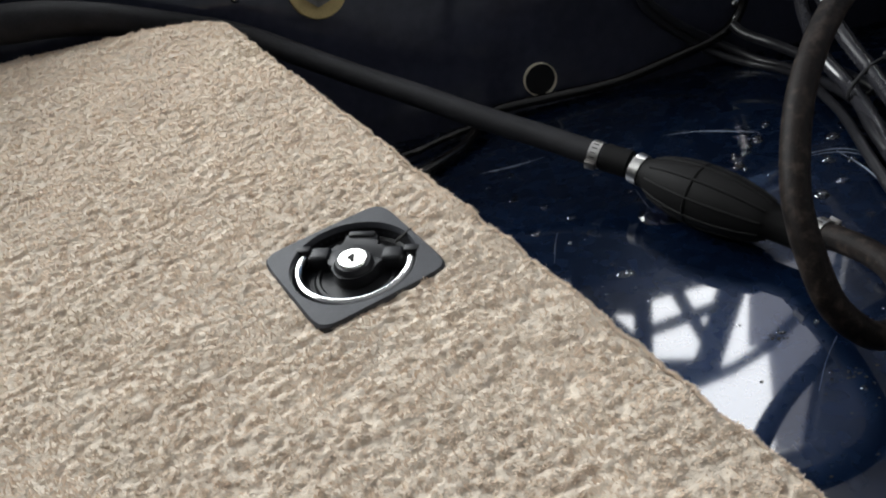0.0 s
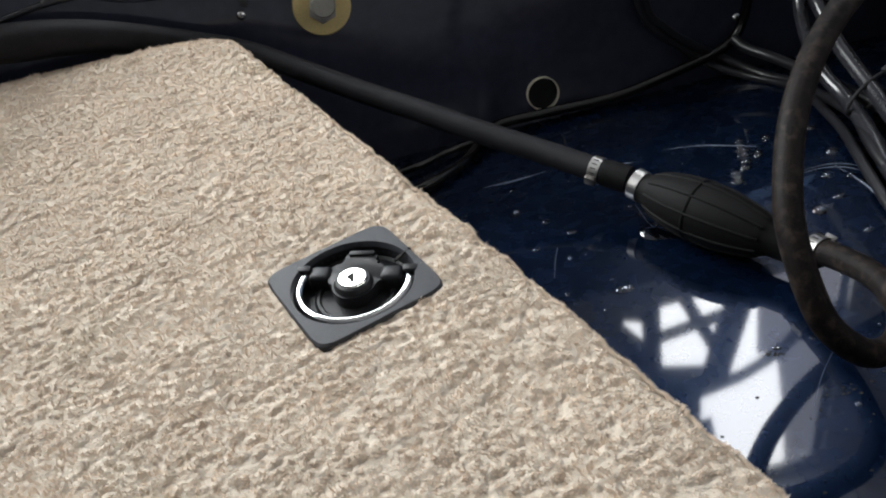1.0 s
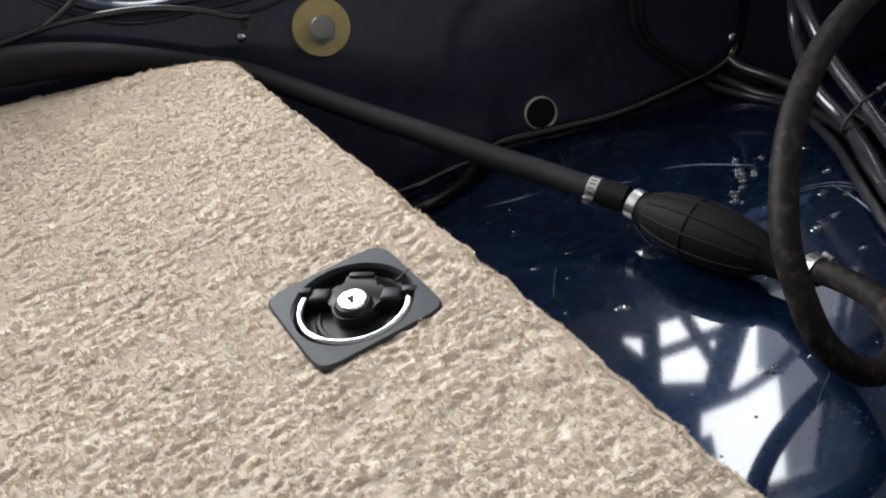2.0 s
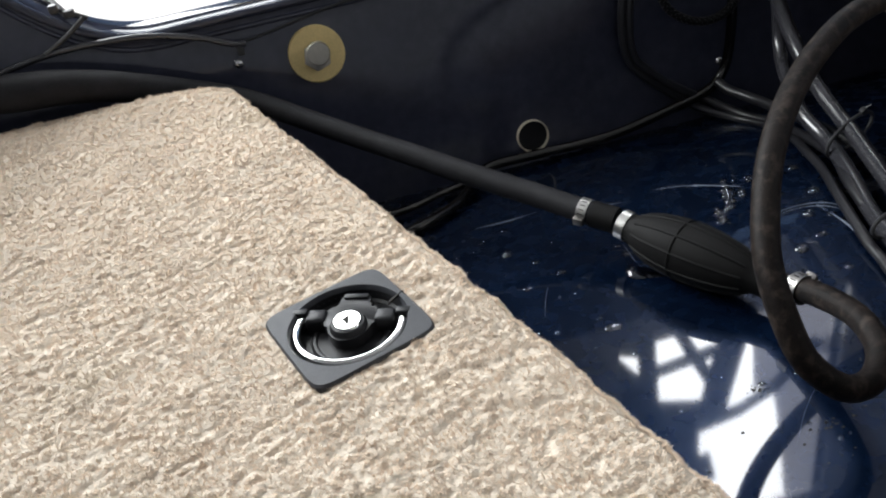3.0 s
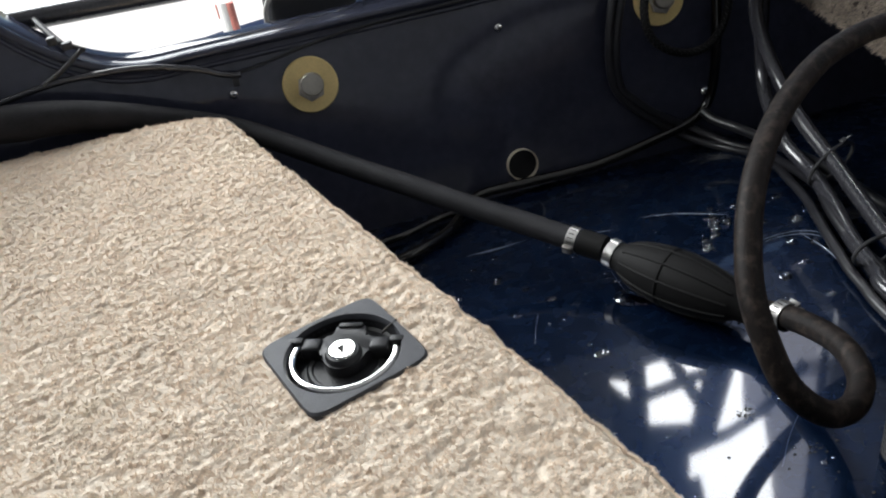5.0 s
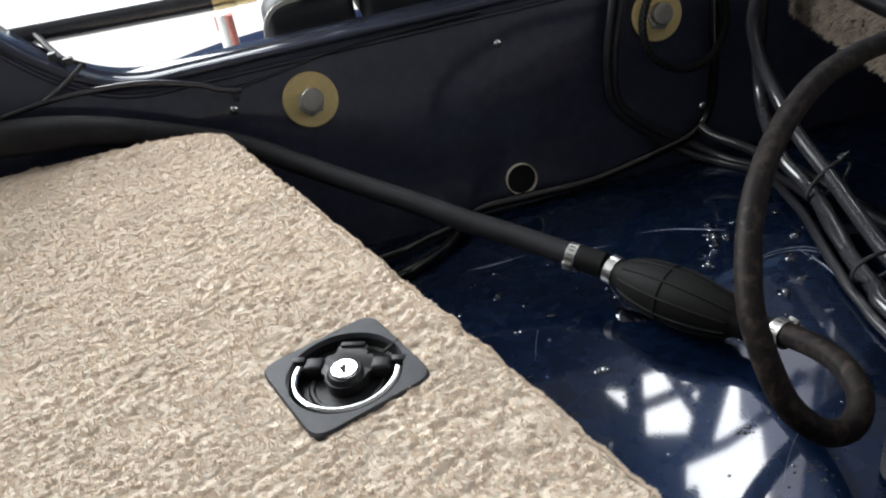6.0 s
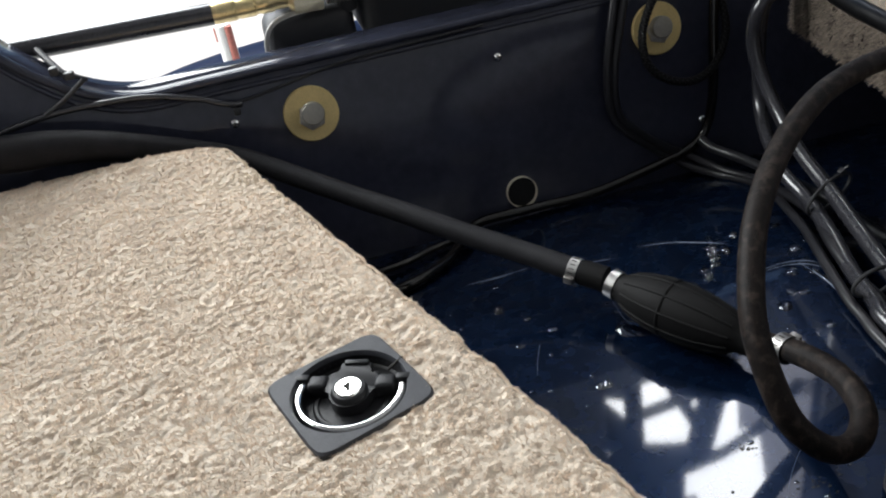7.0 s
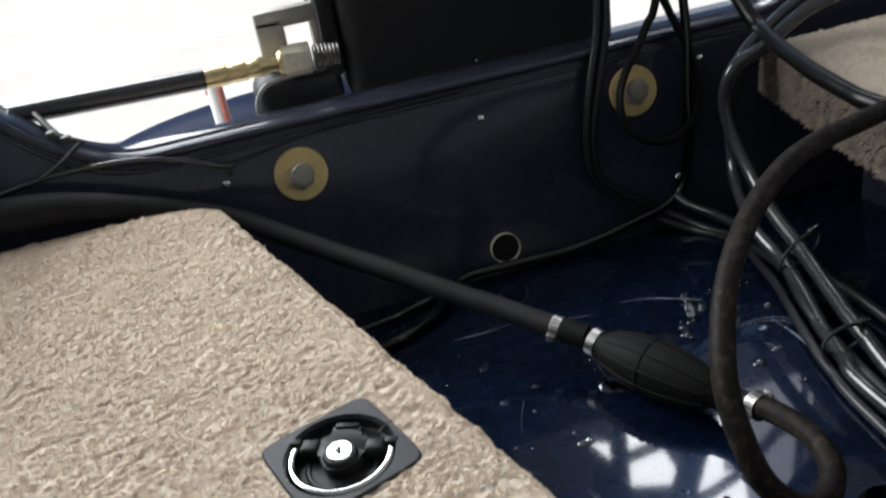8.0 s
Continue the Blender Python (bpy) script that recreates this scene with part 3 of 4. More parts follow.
# the loop of braided hose that hangs in front of one mounting bolt
braid = thing("braided_hose", None, "black braided hose hanging in a loop on the transom", "hose")
BRAID = [(0.455, 0.80, 0.19), (0.447, 0.775, 0.12), (0.4326, 0.762, 0.0721), (0.4221, 0.7584, 0.0574), (0.4071, 0.7513, 0.0373), (0.3874, 0.7427, 0.0149), (0.377, 0.7364, -0.0106), (0.3804, 0.7294, -0.0384), (0.3981, 0.725, -0.0562), (0.4222, 0.723, -0.0642), (0.445, 0.7241, -0.0598), (0.4605, 0.728, -0.044), (0.4698, 0.7341, -0.0237), (0.4702, 0.7425, 0.0021), (0.4641, 0.7508, 0.0272), (0.4548, 0.7567, 0.0508), (0.4476, 0.7613, 0.0691), (0.430, 0.77, 0.12), (0.425, 0.78, 0.2)]
part("hose", tube(BRAID, 0.0043, 12), M_BULB, braid)
for turn_rate, phase in ((1.25, 0.0), (1.25, math.pi), (-1.25, 0.0), (-1.25, math.pi)):
    path = glide(BRAID, 0.0012)
    pts = []
    for k, at in enumerate(path):
        ahead = (path[min(k + 1, len(path) - 1)] - path[max(k - 1, 0)]).normalized()
        u = ahead.cross(Vector((0, 1, 0))).normalized()
        v = ahead.cross(u)
        a = k * turn_rate + phase
        pts.append(at + 0.0044 * (u * math.cos(a) + v * math.sin(a)))
    part("braid_strand", tube(pts, 0.0005, 4, smooth=False), M_SHEATH, braid)
cable("engine_cable", [(0.47, 0.83, 0.20), (0.50, 0.76, 0.11), (0.511, 0.7, 0.056), (0.5032, 0.67, 0.0538), (0.4949, 0.63, 0.0504), (0.4848, 0.585, 0.0499), (0.4794, 0.55, 0.0494), (0.4759, 0.51, 0.049), (0.4762, 0.478, 0.0488), (0.50, 0.43, 0.046), (0.56, 0.39, 0.0455), (0.66, 0.37, 0.0455)], 0.0078, M_CABLE, "black engine cable crossing to the carpeted lid", "engine cables")


# ---------------------------------------------------------------- corrugated hose by the bulb
def build_corrugated():
    ob = thing("corrugated_hose", None, "black corrugated bilge hose standing on the floor", "hose")
    c = Vector((0.312, 0.236, -0.13))
    prof = [(0.0, 0.0), (0.014, 0.0)]
    for k in range(9):
        prof += [(0.0165, 0.002 + k * 0.004), (0.0165, 0.0035 + k * 0.004), (0.0145, 0.0045 + k * 0.004)]
    prof += [(0.013, 0.0405), (0.013, 0.02), (0.0, 0.02)]
    part("hose", lathe(prof, 28, Matrix.Translation(c)), M_BLACKPL, ob)


build_corrugated()


# ---------------------------------------------------------------- steering cable and engine
def build_steering():
    tube_y = 0.84
    st = thing("steering_cable", None, "black steering cable tube with a brass sleeve and steel nut", "steering cable")
    a, b, c, d, e = (Vector(p) for p in ((-0.60, tube_y, 0.0955), (-0.036, tube_y, 0.0800), (0.030, tube_y, 0.0795), (0.045, tube_y, 0.079), (0.078, tube_y, 0.0775)))
    part("outer_tube", tube([a, (a + b) / 2 + Vector((0, 0, 0.001)), b], 0.0108, 18, 0.01), M_VINYL, st, "black plastic tube")
    part("sleeve", lathe([(0.0, 0.0), (0.0104, 0.0), (0.0109, 0.002), (0.0109, 0.022), (0.0100, 0.023), (0.0100, 0.026), (0.0106, 0.027), (0.0106, 0.042), (0.0095, 0.043), (0.0095, 0.047), (0.0102, 0.048), (0.0102, 0.060), (0.0090, 0.062), (0.0090, 0.082), (0.0, 0.082)], 28, along(b, c)), M_BRASS, st, "brass sleeve")
    part("nut", prism(hexagon(0.0170, 0.3), 0.0, 0.030, 0.002), M_NUT, st, "plated steel hex nut", m=along(d, e))
    part("collar", lathe([(0.0, -0.005), (0.011, -0.005), (0.0135, -0.002), (0.0135, 0.0), (0.0, 0.0)], 28, along(d, e)), M_BRASS, st)
    part("thread", lathe([(0.0, 0.0)] + [(0.0115 + 0.0014 * (k % 2), 0.002 * k) for k in range(14)] + [(0.0, 0.028)], 24, along(e, e + (e - d))), M_TARNISH, st, "dull threaded end")
    part("tie_mount", tube([(-0.21, tube_y, 0.09), (-0.196, 0.815, 0.078), (-0.18, 0.79, 0.066)], 0.0035, 8), M_NYLON, st)


def build_engine():
    eng = thing("outboard_engine", None, "black outboard engine bracket behind the transom", "engine")
    part("swivel_block", box((0.31, 0.235, 0.27), (0.265, 0.945, 0.145), 0.02, 3), M_ENGINE, eng)
    part("grease_fitting", lathe([(0.0, 0.0), (0.003, 0.0), (0.003, 0.003), (0.0018, 0.006), (0.0, 0.0065)], 14, pose(0.2499, 0.828, 0.0383, 90, 0, 0)), M_CHROME, eng, "bright grease fitting")
    part("clamp_bracket", box((0.096, 0.06, 0.054), (0.056, 0.866, 0.036), 0.018, 4), M_ENGINE, eng)
    part("bracket_edge", tube([(0.0085, 0.838, 0.008), (0.0075, 0.836, 0.034), (0.011, 0.836, 0.048), (0.020, 0.837, 0.058), (0.034, 0.838, 0.0625), (0.060, 0.838, 0.064)], 0.0026, 8), M_GREY, eng, "grey metal edge")
    part("cable_arm", join(box((0.068, 0.016, 0.020), (0.060, 0.872, 0.118), 0.004), box((0.030, 0.016, 0.050), (0.041, 0.872, 0.094), 0.004), box((0.012, 0.016, 0.044), (0.090, 0.872, 0.096), 0.004)), M_GREY, eng, "pale grey metal bracket")
    part("bracket_plate", box((0.02, 0.12, 0.3), (0.10, 0.90, 0.20), 0.006), M_ENGINE, eng)
    # out of view; added as a dark mass for the floor to reflect
    part("unseen_cowl", box((0.28, 0.46, 0.42), (0.16, 1.17, 0.70), 0.07, 4), M_ENGINE, eng)
    part("leg", box((0.10, 0.16, 0.9), (0.25, 1.08, -0.3), 0.03, 3), M_ENGINE, eng)


build_steering()
build_engine()

post = thing("marker_post", pose(-0.0585, 1.58, 0), "white post with a faded red stripe outside", "post")
part("post", lathe([(0.0, -1.0), (0.0158, -1.0), (0.0158, -0.142), (0.0140, -0.139), (0.0, -0.139)], 24), M_WHITE, post)
part("stripe", tube([(0.0075, -0.0105, -0.40), (0.0075, -0.0105, -0.25), (0.0085, -0.0105, -0.141)], 0.0076, 12), M_RED, post, "faded red stripe")
part("stripe", tube([(-0.0150, -0.004, -0.168), (-0.0150, -0.004, -0.155), (-0.0150, -0.004, -0.141)], 0.0025, 10), M_RED, post, "faded red stripe")


def build_swim_float():
    ob = thing("blue_hull", None, "rounded dark blue hull of another boat outside", "boat")
    bm = bmesh.new()
    bmesh.ops.create_uvsphere(bm, u_segments=40, v_segments=24, radius=1)
    bmesh.ops.scale(bm, vec=(0.46, 0.12, 0.10), verts=bm.verts)
    bmesh.ops.translate(bm, vec=(0.09, 1.75, -0.342), verts=bm.verts)
    part("hull", bm, M_NAVY, ob)
    part("stand", box((0.2, 0.1, 0.62), (0.10, 1.75, -0.70), 0.02), M_BEAM, ob)


build_swim_float()

# small fittings on the edge of the cut-out
clip = thing("edge_clip", pose(-0.1873, 0.7835, 0.0755), "black cable clips on the transom edge", "clip")
part("clip_body", box((0.0085, 0.008, 0.0085), (0, 0, 0), 0.002), M_NYLON, clip)
part("clip_pin", box((0.010, 0.008, 0.0075), (0.0115, -0.001, -0.0065), 0.002), M_NYLON, clip)
part("clip_tab", tube([(0.004, 0, -0.002), (0.016, -0.002, -0.008), (0.026, -0.002, -0.014)], 0.0022, 8), M_NYLON, clip)


# ---------------------------------------------------------------- carpeted lids and the latch
LATCH = (0.0, 0.3185)
LATCH_TURN = 18.5


def inside(outline, x, y):
    """Which of the points lie inside an outline."""
    hit = np.zeros(x.shape, bool)
    n = len(outline)
    for k in range(n):
        (x0, y0), (x1, y1) = outline[k], outline[(k + 1) % n]
        cross = ((y0 > y) != (y1 > y)) & (x < (x1 - x0) * (y - y0) / ((y1 - y0) or 1e-12) + x0)
        hit ^= cross
    return hit


def edge_distance(outline, x, y):
    best = np.full(x.shape, 9.0)
    n = len(outline)
    for k in range(n):
        (x0, y0), (x1, y1) = outline[k], outline[(k + 1) % n]
        dx, dy = x1 - x0, y1 - y0
        t = np.clip(((x - x0) * dx + (y - y0) * dy) / (dx * dx + dy * dy), 0, 1)
        best = np.minimum(best, np.hypot(x - x0 - t * dx, y - y0 - t * dy))
    return best


CELL = 0.0044


def tufts(x, y):
    """Each point's tuft: the distance to its middle in cells, and a random number of its own."""
    warp = 0.004 * (value_noise(x * 90, y * 90, 11) - 0.5)
    sway = 0.004 * (value_noise(x * 90 + 9, y * 90, 12) - 0.5)
    u, v = (0.97 * x + 0.24 * y + warp) / (CELL * 1.25), (-0.24 * x + 0.97 * y + sway) / CELL
    iu, iv = np.floor(u).astype(np.int64), np.floor(v).astype(np.int64)
    best, own = np.full(x.shape, 9.0), np.zeros(x.shape)
    for du in (-1, 0, 1):
        for dv in (-1, 0, 1):
            a, b = iu + du, iv + dv
            n = (a * 374761393 + b * 668265263 + 77777) & 0x7FFFFFFF
            n = ((n ^ (n >> 13)) * 1274126177) & 0x7FFFFFFF
            n = n ^ (n >> 16)
            far = np.hypot(u - a - 0.1 - 0.8 * (n & 0xFF) / 255.0, v - b - 0.1 - 0.8 * ((n >> 8) & 0xFF) / 255.0)
            near = far < best
            best = np.where(near, far, best)
            own = np.where(near, ((n >> 3) & 0xFFF) / 4095.0, own)
    return best, own


def pile_height(x, y):
    """The matted surface of the pile, in metres over the backing."""
    far, own = tufts(x, y)
    dome = np.clip(1 - (far / 0.80) ** 2, -0.3, 1)
    u, v = 0.97 * x + 0.24 * y, -0.24 * x + 0.97 * y
    lie = value_noise(u * 120, v * 170, 1)
    fold = 1 - np.abs(2 * value_noise(u * 60 + 3, v * 110, 2) - 1)
    fine = 1 - np.abs(2 * value_noise(x * 420, y * 520, 3) - 1)
    wide = value_noise(x * 24, y * 24, 4)
    bare = np.clip((0.20 - own) / 0.05, 0, 1) * np.clip(1.1 - far, 0, 1)
    return 0.0009 * dome + 0.0008 * lie + 0.0004 * fold + 0.0008 * fine + 0.0017 * wide - 0.0014 * bare + 0.0005


def carpet_sheet(name, outline, window, step, z0, hole, parent):
    """The matted pile over one lid, as a fine sheet rolled down at its edges."""
    x0, x1, y0, y1 = window
    nx, ny = int((x1 - x0) / step) + 1, int((y1 - y0) / step) + 1
    gx, gy = np.meshgrid(np.linspace(x0, x1, nx), np.linspace(y0, y1, ny))
    ok = inside(outline, gx, gy)
    near = edge_distance(outline, gx, gy)
    if hole is not None:
        ok &= ~hole(gx, gy, 0.0345)
    z = z0 + pile_height(gx, gy) - 0.0016 * np.clip(1 - near / 0.0035, 0, 1) ** 2
    index = np.cumsum(ok.ravel()).reshape(ok.shape) - 1
    quad = ok[:-1, :-1] & ok[1:, :-1] & ok[:-1, 1:] & ok[1:, 1:]
    faces = np.stack([index[:-1, :-1][quad], index[:-1, 1:][quad], index[1:, 1:][quad], index[1:, :-1][quad]], -1)
    verts = np.stack([gx[ok], gy[ok], z[ok]], -1)
    mesh = bpy.data.meshes.new(name)
    mesh.from_pydata(verts.tolist(), [], faces.tolist())
    ob = meshed(name, mesh, M_CARPET, parent)
    mesh.set_sharp_from_angle(angle=radians(180))
    return ob


def carpet_fibres(name, outline, window, count, z0, hole, parent, seed, length=0.0032):
    """Loose yarn ends standing out of the pile: thin bent blades."""
    rng = np.random.default_rng(seed)
    x0, x1, y0, y1 = window
    x, y = rng.uniform(x0, x1, count), rng.uniform(y0, y1, count)
    ok = inside(outline, x, y) & (edge_distance(outline, x, y) > 0.0008)
    if hole is not None:
        ok &= ~hole(x, y, 0.0362)
    x, y = x[ok], y[ok]
    n = len(x)
    far, own = tufts(x, y)
    keep = rng.uniform(0, 1, n) > np.where(own < 0.18, 0.75, np.clip((far - 0.62) * 1.6, 0, 0.5))
    x, y, far, own = x[keep], y[keep], far[keep], own[keep]
    n = len(x)
    base = z0 + pile_height(x, y) - 0.0012
    flow = 3.2 * own + 5.0 * value_noise(x * 40, y * 40, 21) + rng.normal(0, 0.7, n)
    lean = rng.uniform(0.2, 0.9, n) + 0.5 * np.clip(far, 0, 0.8)
    size = length * rng.uniform(0.6, 1.25, n)
    hx, hy = np.cos(flow) * np.sin(lean), np.sin(flow) * np.sin(lean)
    px, py = -np.sin(flow), np.cos(flow)
    w = rng.uniform(0.00017, 0.00036, n)
    rows = []
    for s, wide, drop in ((0.0, 1.0, 0.0), (0.55, 0.85, 0.0), (1.0, 0.25, 0.22)):
        cx, cy, cz = x + hx * size * s, y + hy * size * s, base + np.cos(lean) * size * s - drop * size * np.sin(lean)
        rows.append(np.stack([cx - px * w * wide, cy - py * w * wide, cz], -1))
        rows.append(np.stack([cx + px * w * wide, cy + py * w * wide, cz], -1))
    verts = np.stack(rows, 1).reshape(-1, 3)
    k = np.arange(n)[:, None] * 6
    faces = np.concatenate([k + [0, 1, 3, 2], k + [2, 3, 5, 4]], 1).reshape(-1, 4)
    mesh = bpy.data.meshes.new(name)
    mesh.vertices.add(len(verts)), mesh.loops.add(faces.size), mesh.polygons.add(len(faces))
    mesh.vertices.foreach_set("co", verts.ravel())
    mesh.loops.foreach_set("vertex_index", faces.ravel().astype(np.int32))
    mesh.polygons.foreach_set("loop_start", (np.arange(len(faces)) * 4).astype(np.int32))
    mesh.update(calc_edges=True)
    ob = meshed(name, mesh, M_FIBRE, parent, smooth=False)
    return tagged(ob, kind="stuff")


def roughened(outline, step, depth):
    """An outline cut by hand: long edges split up and pushed in and out a little."""
    out = []
    n = len(outline)
    for k in range(n):
        a, b = Vector(outline[k]), Vector(outline[(k + 1) % n])
        out.append(a)
        count = int((b - a).length / step) if (b - a).length < 0.7 else 0
        side = Vector((b.y - a.y, a.x - b.x)).normalized()
        for j in range(1, count):
            p = a.lerp(b, j / count)
            out.append(p + side * depth * (noise.noise((p.x * 95, p.y * 95, 0.5)) + 0.7 * noise.noise((p.x * 260, p.y * 260, 3.5))))
    return [(p.x, p.y) for p in out]


def inset(outline, by):
    """The outline moved inwards; it runs counterclockwise."""
    out = []
    n = len(outline)
    for k in range(n):
        a, b, c = (Vector(outline[(k + j) % n]) for j in (-1, 0, 1))
        u, v = (b - a).normalized(), (c - b).normalized()
        normal = Vector((-u.y - v.y, u.x + v.x)).normalized()
        out.append(tuple(b + normal * by))
    return out


def edge_fibres(name, outline, count, z0, z1, parent, seed, window, reach, mat):
    """The cut side of the carpet: yarn ends that point outwards."""
    rng = np.random.default_rng(seed)
    pts = np.array(outline)
    nxt = np.roll(pts, -1, 0)
    seg = np.hypot(*(nxt - pts).T)
    pick = rng.choice(len(pts), count * 4, p=seg / seg.sum())
    t = rng.uniform(0, 1, count * 4)[:, None]
    at = pts[pick] * (1 - t) + nxt[pick] * t
    x0, x1, y0, y1 = window
    ok = (at[:, 0] > x0 - 0.02) & (at[:, 0] < x1 + 0.02) & (at[:, 1] > y0) & (at[:, 1] < y1 + 0.02)
    at, pick = at[ok][:count], pick[ok][:count]
    count = len(at)
    way = (nxt - pts)[pick] / seg[pick][:, None]
    out = np.stack([way[:, 1], -way[:, 0]], -1)
    z = rng.uniform(z0, z1, count)
    size = rng.uniform(0.25, 1.0, count)[:, None] * reach
    tip = at + out * size + way * rng.normal(0, 0.0012, (count, 1))
    w = 0.00016 * reach / 0.001
    foot = at - out * 0.001
    verts = np.stack([np.c_[foot - way * w, z], np.c_[foot + way * w, z], np.c_[tip, z - size[:, 0] * rng.uniform(-0.2, 1.0, count)]], 1).reshape(-1, 3)
    mesh = bpy.data.meshes.new(name)
    mesh.from_pydata(verts.tolist(), [], (np.arange(count)[:, None] * 3 + [0, 1, 2]).tolist())
    return tagged(meshed(name, mesh, mat, parent, smooth=False), kind="stuff")


def rounded(outline, r, seg=6):
    """An outline with its corners rounded."""
    out = []
    n = len(outline)
    for k in range(n):
        a, b, c = (Vector(outline[(k + j) % n]) for j in (-1, 0, 1))
        u, v = (a - b), (c - b)
        rr = min(r, u.length * 0.45, v.length * 0.45)
        p, q = b + u.normalized() * rr, b + v.normalized() * rr
        for j in range(seg + 1):
            t = j / seg
            w = p * (1 - t) ** 2 + b * 2 * t * (1 - t) + q * t * t
            out.append((w.x, w.y))
    return out


def latch_hole(x, y, half):
    a = radians(LATCH_TURN)
    u = (x - LATCH[0]) * math.cos(a) + (y - LATCH[1]) * math.sin(a)
    v = -(x - LATCH[0]) * math.sin(a) + (y - LATCH[1]) * math.cos(a)
    return (np.abs(u) < half) & (np.abs(v) < half)


def build_lid(name, outline, window, step, top, thick, fibres, edge, hole, label, seed, core=0.004, reach=0.0016, deep=0.007):
    lid = thing(name, None, label, "hatch lid", "hatch lids")
    plan = rounded(outline, 0.006)
    outline = roughened(plan, 0.0042, 0.0022)
    bm = prism(inset(plan, 0.0035), top - thick, top - core)
    part("board", bm, M_JUTE if thick > 0.03 else M_CARPET, lid, "carpet-wrapped edge", smooth=False)
    carpet_sheet("carpet", outline, window, step, top - 0.003, hole, lid)
    carpet_fibres("carpet_nap", outline, window, fibres, top - 0.003, hole, lid, seed)
    edge_fibres("carpet_edge", outline, edge, top - deep, top - 0.0002, lid, seed + 1, window, reach, M_FRAY if thick > 0.03 else M_FIBRE)
    return lid


LID = [(-0.70, -0.6), (0.372, -0.6), (0.140, 0.110), (0.097, 0.254), (0.0366, 0.434), (-0.052, 0.692), (-0.072, 0.706), (-0.108, 0.7125), (-0.18, 0.7165), (-0.70, 0.7175)]
build_lid("hatch_lid", LID, (-0.36, 0.20, 0.02, 0.72), 0.0010, 0.0, 0.024, 850000, 30000, latch_hole, "beige carpeted hatch lid with a flush ring latch", 5, 0.0112, 0.0020, 0.0028)
LID2 = [(0.511, 0.686), (0.486, 0.504), (0.44, 0.12), (0.40, -0.3), (1.2, -0.3), (1.2, 0.682)]
build_lid("hatch_lid", LID2, (0.44, 0.78, 0.30, 0.69), 0.0022, 0.035, 0.05, 80000, 26000, None, "thick beige carpeted hatch lid with a frayed edge", 9, 0.004, 0.0048, 0.0485)

# stringers that carry the lids
stringer = part("stringer", prism([(-0.70, -0.6), (0.25, -0.6), (0.07, 0.1), (-0.09, 0.62), (-0.70, 0.64)], FLOOR - 0.03, -0.025), M_TRANSOM)
tagged(stringer, "dark blue moulded stringer under the carpeted lid", "stringer", kind="structure")
stringer2 = part("stringer", prism([(0.63, 0.66), (0.61, 0.40), (0.58, 0.12), (0.54, -0.3), (1.2, -0.3), (1.2, 0.66)], FLOOR - 0.05, -0.016), M_TRANSOM)
tagged(stringer2, "dark blue moulded stringer under the other lid", "stringer", kind="structure")


